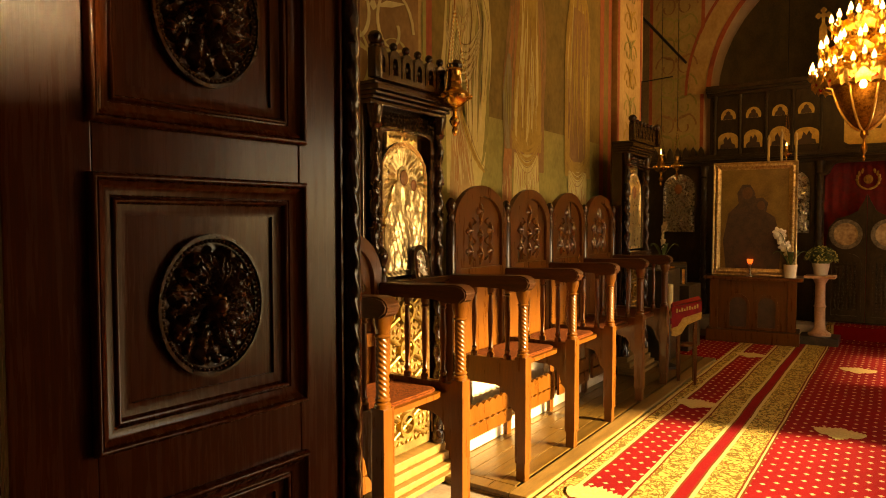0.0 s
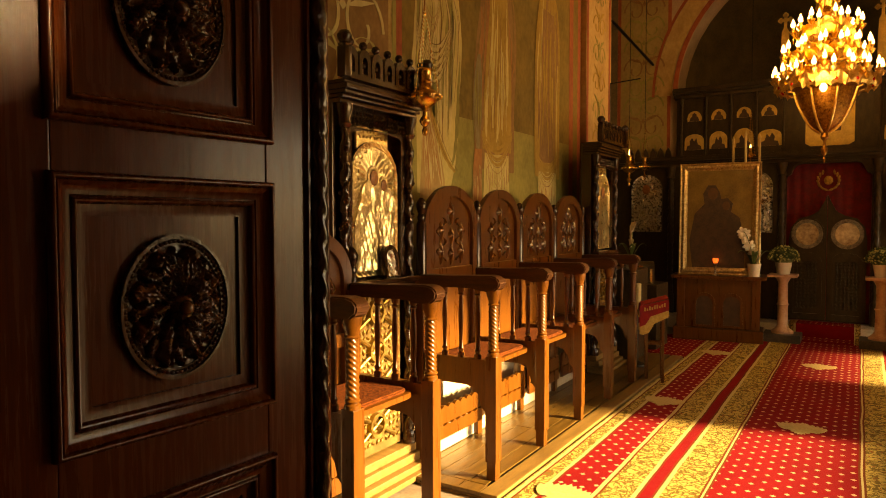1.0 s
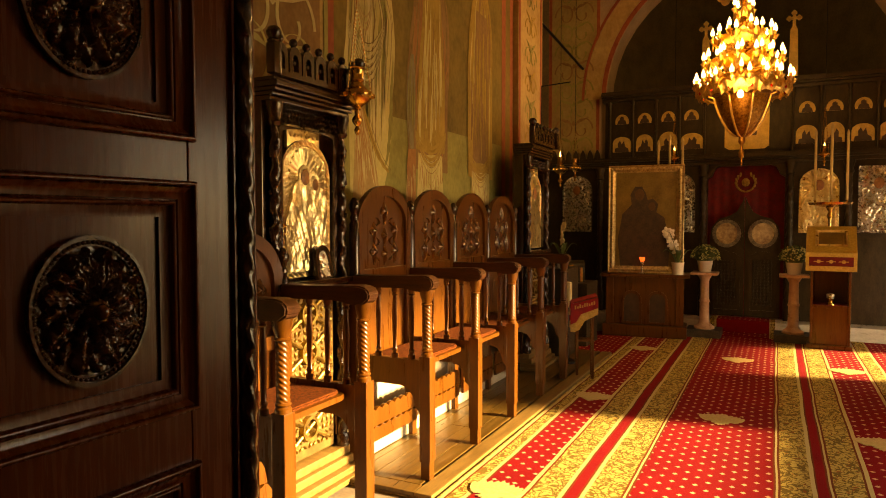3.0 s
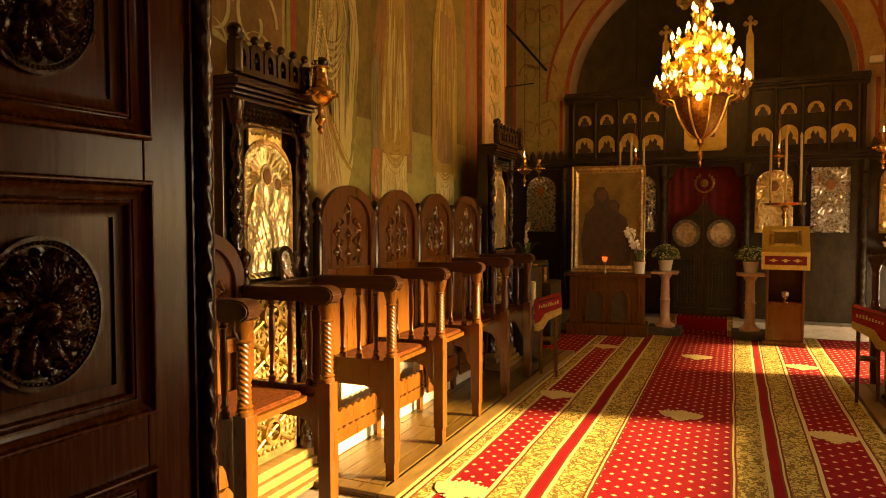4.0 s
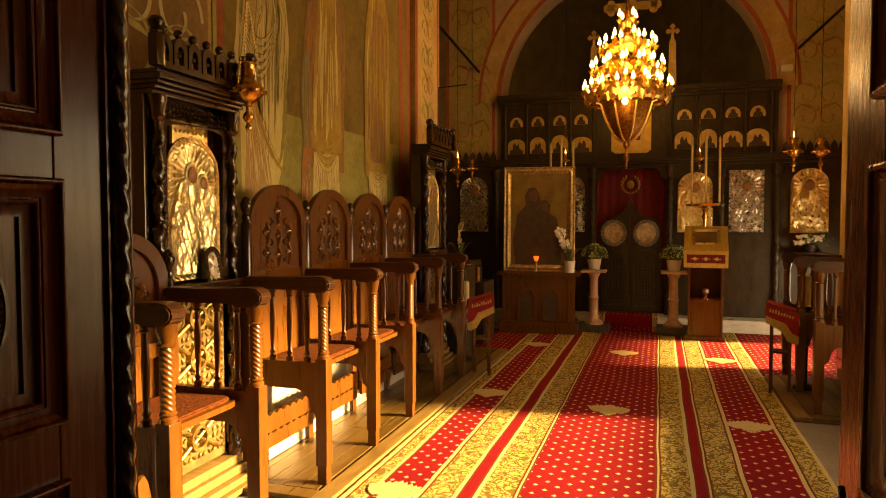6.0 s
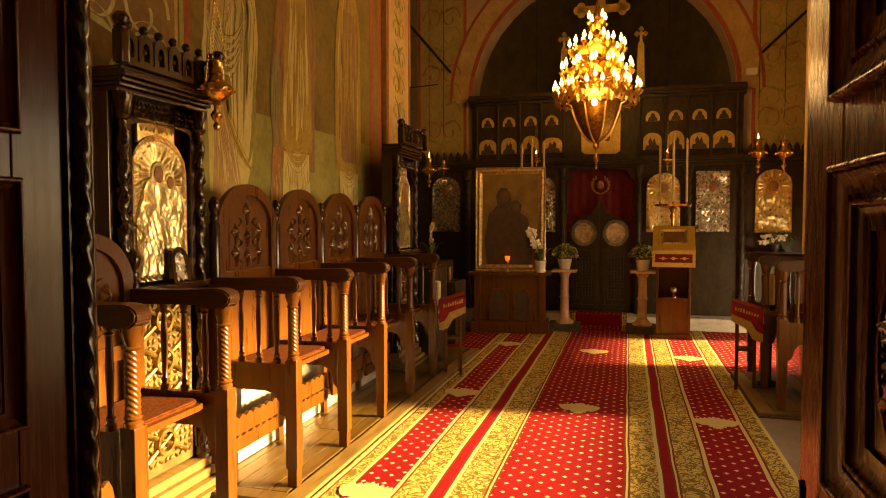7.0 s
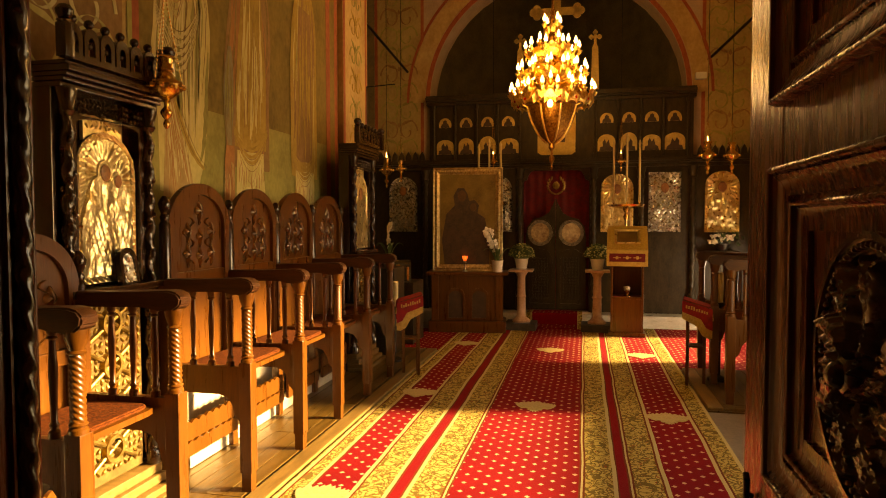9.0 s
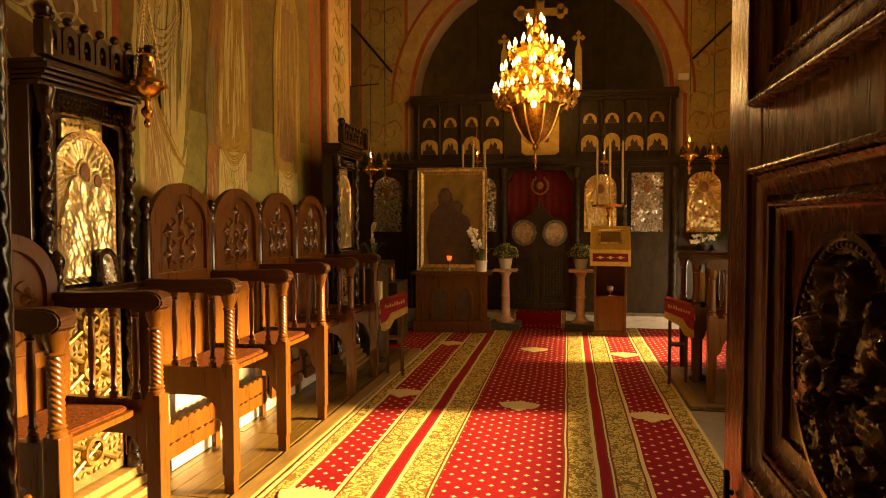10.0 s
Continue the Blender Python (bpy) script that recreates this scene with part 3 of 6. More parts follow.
def stall_back(stall, y, pitch, drop=0.0):
    """The arched, carved back between two sides."""
    w = pitch - 0.01
    bx = -DEPTH - 0.045
    turn = pose(bx, y, -drop, 0, 0, 90)
    bm = B()
    zs, rise = 1.41, 0.235
    prism(bm, arched(w - 0.06, 0.62, zs, rise, 20), 0.0, 0.03)
    part("back_board", bm, stall_wood, stall, smooth=False, m=turn)
    inner = arched(w - 0.15, 0.62, zs, rise - 0.05, 24)[1:]
    outer = arched(w - 0.02, 0.62, zs, rise + 0.015, 24)[1:]
    bm = B()
    strip(bm, inner + [(-(w - 0.15) / 2, 0.62)], outer + [(-(w - 0.02) / 2, 0.62)], -0.022, 0.01)
    part("arched_frame", bm, stall_wood, stall, smooth=False, m=turn)
    bm = B()
    box(bm, -(w - 0.15) / 2, -0.02, 1.08, (w - 0.15) / 2, 0.005, 1.15, 0.006)
    part("cross_rail", bm, stall_wood, stall, smooth=False, m=turn)
    # relief: a cross above rows of buds on stems, joined by a beaded scroll at either side
    for cx, cz, k in [(0, 1.5, 1.0), (-0.12, 1.38, 0.9), (0.12, 1.38, 0.9), (0, 1.35, 0.8), (-0.12, 1.25, 0.95), (0.12, 1.25, 0.95), (0, 1.235, 0.85)]:
        shared("carved_bud", bud_me, stall, turn @ pose(cx, -0.004, cz) @ Matrix.Diagonal((k, 1, k, 1)))
    for sx in (-1, 1):
        shared("carved_scroll", scroll_me, stall, turn @ Matrix.Diagonal((sx, 1, 1, 1)))


def bud():
    """A four-lobed bud on a short stem: one unbroken relief, towards -y."""
    bm = B()
    n, m = 40, 7
    mid = bm.verts.new((0, -0.02, 0))
    rings = []
    for j in range(1, m + 1):
        t = j / m
        ring = []
        for i in range(n):
            a = math.tau * i / n
            r = 0.05 * (0.55 + 0.45 * abs(math.cos(2 * a)) ** 0.7) * t
            if abs(a - 1.5 * math.pi) < 0.17:
                r *= 1.45
            ring.append(bm.verts.new((0.85 * r * math.cos(a), -0.02 * (1 - t * t) * (0.75 + 0.35 * abs(math.cos(2 * a))), 1.2 * r * math.sin(a))))
        rings.append(ring)
    for i in range(n):
        bm.faces.new((mid, rings[0][i], rings[0][(i + 1) % n]))
    for p, q in zip(rings, rings[1:]):
        for i in range(n):
            bm.faces.new((p[i], q[i], q[(i + 1) % n], p[(i + 1) % n]))
    return bm


def side_scroll():
    """A thin wavy stem, round in section, swept up beside the buds."""
    bm = B()
    rings = []
    for i in range(41):
        t = i / 40
        x, z, r = 0.06 + 0.1 * math.sin(t * math.pi * 2.2) ** 2, 1.19 + 0.27 * t, 0.0065 * (1 + 0.5 * abs(math.sin(t * 30)))
        rings.append([bm.verts.new((x + r * math.cos(k * math.tau / 6), -0.004 + r * math.sin(k * math.tau / 6), z)) for k in range(6)])
    for p, q in zip(rings, rings[1:]):
        for k in range(6):
            bm.faces.new((p[k], p[(k + 1) % 6], q[(k + 1) % 6], q[k]))
    return bm


bud_me = mesh_of("carved_bud", bud(), relief_wood, True)
scroll_me = mesh_of("carved_scroll", side_scroll(), relief_wood, True)


def finial(stall, y, drop=0.0):
    bm = B()
    lathe(bm, [(0.03, 1.1), (0.03, 1.42), (0.02, 1.44), (0.026, 1.46), (0.018, 1.48), (0.03, 1.51), (0.034, 1.535), (0.022, 1.56), (0.01, 1.575)], 12, pose(-DEPTH - 0.04, 0, 0))
    part("finial_post", bm, carved_wood, stall, m=pose(0, y, -drop))


def choir_stall(label, last, foot=0.0, pitch=PITCH, drop=0.0):
    stall = thing("choir_stall", label, "church stall", group="carved choir stalls along the wall")
    stall_side(stall, 0.0, foot)
    finial(stall, 0.0, drop)
    if last:
        stall_side(stall, pitch, foot)
        finial(stall, pitch, drop)
    stall_back(stall, pitch / 2, pitch, drop)
    bm = B()
    prism(bm, [(-DEPTH, 0.03), (-0.11, 0.03), (-0.08, 0.05), (-0.07, 0.09), (-0.07, pitch - 0.09), (-0.08, pitch - 0.05), (-0.11, pitch - 0.03), (-DEPTH, pitch - 0.03)], -0.605, -0.63, pose(0, 0, 0, -90))
    part("seat", bm, stall_wood, stall, smooth=False)
    bm = B()
    prism(bm, [(-DEPTH + 0.03, 0.05), (-0.13, 0.05), (-0.1, 0.065), (-0.09, 0.1), (-0.09, pitch - 0.1), (-0.1, pitch - 0.065), (-0.13, pitch - 0.05), (-DEPTH + 0.03, pitch - 0.05)], -0.631, -0.65, pose(0, 0, 0, -90))
    bmesh.ops.bevel(bm, geom=list(bm.edges), offset=0.006, segments=2, affect="EDGES")
    part("seat_pad", bm, seat_cloth, stall, "reddish woven seat pad", smooth=False)
    bm = B()
    n = 40
    top = [(0.04 + (pitch - 0.08) * i / n, 0.3 + 0.018 * abs(math.sin(i * math.pi / 5))) for i in range(n + 1)]
    strip(bm, [(x, 0.212 - 0.006 * abs(math.cos(i * math.pi / 5))) for i, (x, z) in enumerate(top)], top, 0, 0.02)
    low = [(x, 0.205 - 0.013 * abs(math.sin(i * math.pi / 5))) for i, (x, z) in enumerate(top)]
    strip(bm, [(x, 0.115) for x, z in low], low, 0, 0.02)
    part("scalloped_rail", bm, stall_wood, stall, "low scalloped board between the back legs", smooth=False, m=pose(-DEPTH + 0.03, 0, 0, 0, 0, 90))
    return stall


def set_stall(ob, y):
    ob.matrix_basis = pose(*near(-1.7, y, 0.115)) @ Matrix.Scale(1.059, 4)


first = choir_stall("brown carved oak stall standing alone beside the gilded shrine", True, -0.025, 0.57, 0.27)
set_stall(first, 2.02)
row = choir_stall("brown carved oak stall with a tall arched back, on the platform", False)
set_stall(row, 3.22)
for y in (3.88, 4.54):
    copy_thing(row, pose(*near(-1.7, y, 0.115)))
end = choir_stall("brown carved oak stall at the end of the row", True)
set_stall(end, 5.2)
copy_thing(end, pose(1.24, 6.55, 0.03, 0, 0, 180))
copy_thing(row, pose(1.24, 7.25, 0.03, 0, 0, 180))


solid("baseboard", box(B(), -2.2, 3.42, 0.118, -2.18, 6.3, 0.24, 0.003), plain_plaster, "off-white painted skirting board behind the stalls", "skirting board", "structure", m=NEAR)


# ---- icons, shrines and lamps ----
def riza(w, h, rise, nx=44, nz=72, seed=1, heads=((0.0, 0.74, 0.085),), depth=0.0125):
    """An embossed metal cover: arched outline, beaded rim, rays round the heads, folded drapery below."""
    bm = B()
    rnd = random.Random(seed)
    off = Vector((rnd.uniform(0, 50), rnd.uniform(0, 50), 0))
    grid = []
    for j in range(nz + 1):
        v = j / nz
        row = []
        for i in range(nx + 1):
            u = i / nx * 2 - 1
            top = h - rise + rise * math.sqrt(max(0.0, 1 - u * u)) if rise else h
            x, z = u * w / 2, v * top
            edge = min(1 - abs(u), v * h / w * 2, (1 - v) * h / w * 2)
            d = 0.0
            if edge < 0.14:
                d = 0.6 + 0.5 * math.sin((x + z) * 160) * math.sin(edge / 0.14 * math.pi)
            else:
                near = min((math.hypot((x - hx * w) / 0.8, z - hz * h) / (hr * h), hx, hz) for hx, hz, hr in heads)
                r = near[0]
                a = math.atan2(z - near[2] * h, x - near[1] * w)
                side = max(0.3 - abs(x - hx * w) / w + 0.75 * (hz - v) for hx, hz, hr in heads)
                p = Vector((x * 13, 0, z * 8)) + off
                if r < 1.0:
                    d = 0.3
                elif r < 1.5 and math.sin(a) > -0.35:
                    d = 0.85 - 0.25 * abs(r - 1.25)
                elif r < 3.6 and math.sin(a) > -0.1 - 0.1 * r:
                    d = 0.3 + 0.3 * math.sin(a * 20) * min(1.0, (r - 1.4))
                elif side > 0.1 and v < near[2] + 0.06:
                    fold = math.sin(x * 44 + 8 * noise.noise(p * 0.5) + z * 17)
                    d = 0.85 + 0.2 * abs(fold) ** 0.8 + 0.6 * noise.noise(p * 0.75) + 0.3 * noise.noise(p * 2.4) + 0.14 * noise.noise(p * 7.0)
                else:
                    d = 0.1 + 0.22 * math.sin(a * 34) + 0.3 * noise.noise(Vector((x * 60, 3, z * 60)) + off)
            row.append(bm.verts.new((x, -depth * max(0.03, d), z)))
        grid.append(row)
    for p, q in zip(grid, grid[1:]):
        for i in range(nx):
            bm.faces.new((p[i], p[i + 1], q[i + 1], q[i]))
    return bm


def icon(name, label, w, h, rise, mat, m, seed=1, fine=1.0, group="", heads=((0.0, 0.74, 0.085),), depth=0.0125):
    """A panel icon under an embossed cover, foot at z = 0, face towards -y; plain patches where the paint shows."""
    ic = thing(name, label, "icon", m, group)
    bm = B()
    out = arched(w, 0, h - rise, rise, 18) if rise else [(-w / 2, 0), (w / 2, 0), (w / 2, h), (-w / 2, h)]
    prism(bm, out, 0.001, 0.025)
    part("board", bm, dark_paint, ic, smooth=False)
    part("metal_cover", riza(w, h, rise, int(44 * fine), int(72 * fine), seed, heads, depth), mat, ic)
    for hx, hz, hr in heads:
        bm = B()
        ball(bm, (hx * w, -depth * 0.9, hz * h), hr * h, sx=0.8, sy=0.16, u=14, v=10)
        part("painted_patch", bm, skin_paint, ic, "plain brown painted opening in the metal")
    return ic


def carved_strip(bm, x0, x1, z0, z1, y, seed, step=0.03, size=0.012):
    """A dense run of leaf-like bosses over a rectangle."""
    rnd = random.Random(seed)
    nx, nz = max(1, int((x1 - x0) / step)), max(1, int((z1 - z0) / step))
    for i in range(nx):
        for j in range(nz):
            x, z = x0 + (i + 0.5) * (x1 - x0) / nx, z0 + (j + 0.5) * (z1 - z0) / nz
            q = pose(x + rnd.uniform(-0.004, 0.004), y, z, 0, rnd.choice((-45, 45, 20, -20)) + rnd.uniform(-15, 15))
            bmesh.ops.create_icosphere(bm, subdivisions=1, radius=size, matrix=q @ Matrix.Diagonal((0.65, 0.7, 1.25, 1)))


def icon_shrine(label, m):
    """A tall carved frame on a stepped plinth, crowned by pierced arches."""
    sh = thing("icon_shrine", label, "icon shrine", m, "carved icon shrines along the wall")
    W = 0.33
    bm = B()
    box(bm, -W + 0.02, 0.06, 0.08, W - 0.02, 0.11, 2.25)
    part("back_board", bm, carved_wood, sh, smooth=False)
    bm = B()
    for k, (e, z0, z1) in enumerate(((0.13, 0.077, 0.11), (0.1, 0.11, 0.15), (0.06, 0.15, 0.2), (0.035, 0.2, 0.25))):
        box(bm, -W + 0.02, -e, z0, W - 0.02, 0.06, z1 - 0.002, 0.005)
    part("plinth", bm, plinth_wood, sh, "pale stepped wooden plinth", smooth=False)
    for s in (-1, 1):
        bm = B()
        n = 90
        lathe(bm, [(0.04, 0.25), (0.04, 0.3), (0.032, 0.32)], 14)
        lathe(bm, [(0.026, 0.32 + 1.7 * i / n) for i in range(n + 1)], 14, twist=22.0, lobes=2, depth=0.28)
        lathe(bm, [(0.03, 2.02), (0.042, 2.04), (0.034, 2.06), (0.05, 2.12), (0.05, 2.14)], 14)
        rnd = random.Random(9)
        for i in range(44):
            a = i * 1.3
            ball(bm, (0.026 * math.cos(a), 0.026 * math.sin(a), 0.36 + i * 0.037), 0.011, sz=1.5, u=7, v=5)
        part("vine_column", bm, carved_wood, sh, "twisted column wound with carved vine", m=pose(s * (W - 0.05), -0.005, 0))
        bm = B()
        box(bm, s * W - 0.012, 0.02, 0.25, s * W + 0.012, 0.12, 2.14, 0.004)
        part("side_board", bm, carved_wood, sh, smooth=False)
    low = B()
    box(low, -W + 0.09, 0.03, 0.26, W - 0.09, 0.059, 1.2)
    part("lower_panel", low, gilt_ground, sh, "gilded lower panel", smooth=False)
    bm = B()
    carved_strip(bm, -W + 0.1, W - 0.1, 0.3, 1.15, 0.028, 4, 0.036, 0.015)
    for k in range(4):
        z = 0.42 + k * 0.21
        for s in (-1, 1):
            rod(bm, (-0.17 * s, 0.018, z - 0.09), (0.17 * s, 0.018, z + 0.09), 0.012, 8)
        strip(bm, arc(0, z, 0.05, 0.05, 0, 360, 20)[:-1], arc(0, z, 0.068, 0.068, 0, 360, 20)[:-1], 0.0, 0.03, closed=True)
    part("gilded_scrollwork", bm, old_gilt, sh, "gilded lattice of scrolls")
    bm = B()
    box(bm, -W + 0.01, -0.06, 1.2, W - 0.01, 0.06, 1.235, 0.006)
    box(bm, -W + 0.03, -0.04, 1.17, W - 0.03, 0.05, 1.199, 0.006)
    part("ledge", bm, carved_wood, sh, smooth=False)
    bm = B()
    inner = [(-0.215, 1.24), (-0.215, 1.95)] + arc(0, 2.0, 0.215, 0.03, 180, 0, 20) + [(0.215, 1.24)]
    outer = [(-W + 0.07, 1.24), (-W + 0.07, 2.02)] + [(x * (W - 0.07) / 0.215, 2.035) for x, z in arc(0, 2.0, 0.215, 0.03, 180, 0, 20)] + [(W - 0.07, 1.24)]
    strip(bm, inner, outer, 0.0, 0.06)
    part("arched_surround", bm, carved_wood, sh, smooth=False)
    bm = B()
    carved_strip(bm, -W + 0.06, W - 0.06, 2.04, 2.12, -0.005, 7, 0.026, 0.013)
    part("carved_frieze", bm, carved_wood, sh, "row of carved leaves")
    bm = B()
    for e, z0, z1 in ((0.03, 2.14, 2.165), (0.05, 2.165, 2.185), (0.07, 2.185, 2.205), (0.085, 2.205, 2.235), (0.065, 2.235, 2.255)):
        box(bm, -W - e * 0.2, -e, z0, W + e * 0.2, 0.12, z1 - 0.001, 0.006)
    part("cornice", bm, carved_wood, sh, smooth=False)

    def crest(length):
        bm = B()
        n = max(2, round(length / 0.105))
        w = length / n
        for i in range(n):
            x = (i + 0.5) * w
            strip(bm, arched(w * 0.42, 2.29, 2.34, 0.035, 10, x), arched(w * 0.9, 2.262, 2.365, 0.05, 10, x), -0.015, 0.015, closed=True)
            ball(bm, (x, 0, 2.435), 0.022, u=9, v=6)
            ball(bm, (x, 0, 2.335), 0.015, u=8, v=5)
        box(bm, 0, -0.02, 2.255, length, 0.02, 2.28)
        return bm

    part("pierced_crest", crest(2 * W + 0.06), carved_wood, sh, "pierced crest of small arches", m=pose(-W - 0.03, -0.07, 0))
    for s in (-1, 1):
        bm = B()
        box(bm, -0.026, -0.026, 2.255, 0.026, 0.026, 2.4, 0.004)
        lathe(bm, [(0.024, 2.4), (0.034, 2.41), (0.024, 2.42), (0.036, 2.44), (0.038, 2.455), (0.024, 2.475), (0.006, 2.482)], 12)
        part("corner_finial", bm, carved_wood, sh, m=pose(s * (W + 0.03), -0.08, 0))
    return sh


BIG = Matrix.Scale(1.055, 4)
PLACE1 = pose(-2.345, 3.02, -0.08, 0, 0, 90)
PLACE2 = pose(-2.224, 6.64, 0.03 - 0.08, 0, 0, 90)
SH1, SH2 = PLACE1 @ BIG, PLACE2 @ BIG
shrine = icon_shrine("tall dark carved shrine with a gilded icon and pierced crest", SH1)
copy_thing(shrine, PLACE2)
TWO = ((-0.03, 0.73, 0.058), (0.18, 0.68, 0.044))
for P in (SH1, SH2):
    plate = B()
    box(plate, -0.135, 0.034, 1.86, 0.135, 0.055, 2.055, 0.004)
    carved_strip(plate, -0.125, 0.125, 1.985, 2.05, 0.034, 8, 0.03, 0.012)
    solid("icon_plate", plate, gold, "gilded embossed plate above the arched icon", "icon plate", smooth=True, m=P)
icon("icon", "gilded embossed icon with two plain brown painted patches", 0.415, 0.73, 0.2, pale_gilt, SH1 @ pose(0, 0.03, 1.25), 1, 2.2, heads=TWO, depth=0.016)
icon("icon", "gilded embossed icon in the far carved shrine", 0.415, 0.73, 0.2, gold, SH2 @ pose(0, 0.03, 1.25), 2, 1.2)
# a small standing icon on the ledge
ic = icon("small_icon", "small silver standing icon with an arched top", 0.1, 0.16, 0.05, silver, SH1 @ pose(0.08, -0.035, 1.237, -8), 5, 0.5)
bm = B()
strip(bm, arched(0.085, 0.01, 0.11, 0.04, 12), arched(0.13, -0.0, 0.115, 0.065, 12), -0.012, 0.02, closed=True)
part("carved_frame", bm, carved_wood, ic, smooth=False)


def hanging_lamp(label, top, bottom, lit=True, size=1.0, body=None, hook=None):
    """A vigil lamp on three chains: a lathe-turned cup with a drop below."""
    x, y, z = bottom
    lamp = thing("vigil_lamp", label, "oil lamp", pose(x, y, z), "hanging vigil lamps")
    s = size
    prof = [(0.003, 0), (0.009, 0.008), (0.011, 0.018), (0.005, 0.03), (0.009, 0.034), (0.017, 0.044), (0.019, 0.054), (0.013, 0.064), (0.007, 0.07), (0.007, 0.084), (0.014, 0.088), (0.012, 0.094), (0.026, 0.102), (0.042, 0.116), (0.05, 0.132), (0.053, 0.14), (0.049, 0.148), (0.036, 0.158), (0.026, 0.168), (0.021, 0.18), (0.026, 0.186), (0.022, 0.192), (0.023, 0.21), (0.026, 0.222), (0.032, 0.226), (0.029, 0.231), (0.02, 0.23)]
    part("cup", lathe(B(), [(r * s, h * s) for r, h in prof], 24), body or brass, lamp)
    boss_me = mesh_of("boss", ball(B(), (0, 0, 0), 0.01 * s, u=6, v=5), body or brass, True)
    for k in range(10):
        a = math.tau * k / 10
        shared("boss", boss_me, lamp, pose(0.053 * s * math.cos(a), 0.053 * s * math.sin(a), 0.135 * s))
    if lit:
        bm = B()
        lathe(bm, [(0.002, 0.225 * s), (0.009, 0.235 * s), (0.006, 0.255 * s), (0.001, 0.275 * s)], 8)
        part("flame", bm, small_flame, lamp, "small lit flame")
    hgt = top - z
    for k in range(3):
        a = math.tau * k / 3 + 0.4
        bm = B()
        p, q = Vector((0.05 * s * math.cos(a), 0.05 * s * math.sin(a), 0.14 * s)), Vector((0, 0, min(hgt, 0.75)))
        n = int((q - p).length / 0.022)
        for i in range(n):
            t = (i + 0.5) / n
            ball(bm, p.lerp(q, t), 0.0045, sz=2.0, u=5, v=4)
        part("chain", bm, body or brass, lamp)
    if hgt > 0.75:
        bm = B()
        rod(bm, (0, 0, 0.75), (0, 0, hgt), 0.004, 6)
        part("hanger", bm, body or iron, lamp)
    return lamp


hanging_lamp("brass vigil lamp on chains beside the near shrine", TOP, (-2.2, 3.29, 2.06), False, 1.7, brass)
hanging_lamp("brass vigil lamp before the silver icon", TOP, (-2.95, 9.9, 2.07), True, 2.0)
hanging_lamp("small dark vigil lamp before the silver icon", TOP, (-2.72, 9.9, 2.15), False, 1.5)
hanging_lamp("brass vigil lamp before the gilded icon", TOP, (1.73, 9.9, 2.2), True, 2.0)
hanging_lamp("brass vigil lamp before the gilded icon", TOP, (2.05, 9.9, 2.2), False, 1.9)
hanging_lamp("brass vigil lamp hung over the large framed icon", TOP, (-1.27, 9.75, 2.28), True, 1.1)
hanging_lamp("brass vigil lamp hung over the lectern", TOP, (0.55, 9.75, 2.25), True, 1.1)

# ---- iconostasis ----
SY = 10.3
screen = thing("iconostasis", "blackened carved wooden icon screen across the sanctuary arch", "icon screen", pose(0, 0, 0))
STEP = 0.17


def screen_box(name, x0, x1, z0, z1, y0=0.0, y1=0.08, bevel=0.0, mat=None, label=""):
    return part(name, box(B(), x0, SY + y0, z0, x1, SY + y1, z1, bevel), mat or screen_wood, screen, label, smooth=False)


# lower wall in bays, pierced by the royal doorway
for x0, x1 in ((-3.44, -0.88), (0.12, 2.54)):
    screen_box("lower_panel", x0, x1, STEP, 2.36)
bm = B()
top = [(-0.88, 1.9), (-0.88, 2.16), (-0.82, 2.19), (-0.8, 2.25), (-0.76, 2.31), (-0.7, 2.33), (-0.06, 2.33), (0.0, 2.31), (0.04, 2.25), (0.06, 2.19), (0.12, 2.16), (0.12, 1.9)]
strip(bm, top, [(x, 2.365) for x, z in top], SY, SY + 0.08)
part("doorway_head", bm, screen_wood, screen, "shouldered head of the royal doorway", smooth=False)
bm = B()
strip(bm, top, [(AXIS + (x - AXIS) * 1.07, z + 0.03) for x, z in top], SY - 0.025, SY - 0.001)
part("doorway_moulding", bm, screen_wood, screen, smooth=False)
for x0, x1, z0 in ((-3.44, 2.54, 2.36), (-2.4, 1.63, 3.36)):
    for k, (e, h0, h1) in enumerate(((0.05, 0, 0.05), (0.1, 0.05, 0.08), (0.13, 0.08, 0.12), (0.09, 0.12, 0.15))):
        screen_box("cornice", x0, x1, z0 + h0, z0 + h1 - 0.001, -e, 0.1, 0.004)
screen_box("upper_wall", -2.36, 1.6, 2.51, 3.36)
for x0, x1 in ((-3.44, -2.42), (1.65, 2.54)):
    bm = B()
    n = 9
    for i in range(n):
        x = x0 + (i + 0.5) * (x1 - x0) / n
        prism(bm, [(x - 0.05, 2.51), (x + 0.05, 2.51), (x + 0.035, 2.6), (x, 2.66), (x - 0.035, 2.6)], SY - 0.02, SY + 0.02)
    part("leaf_crest", bm, screen_wood, screen, "row of carved leaves", smooth=False)
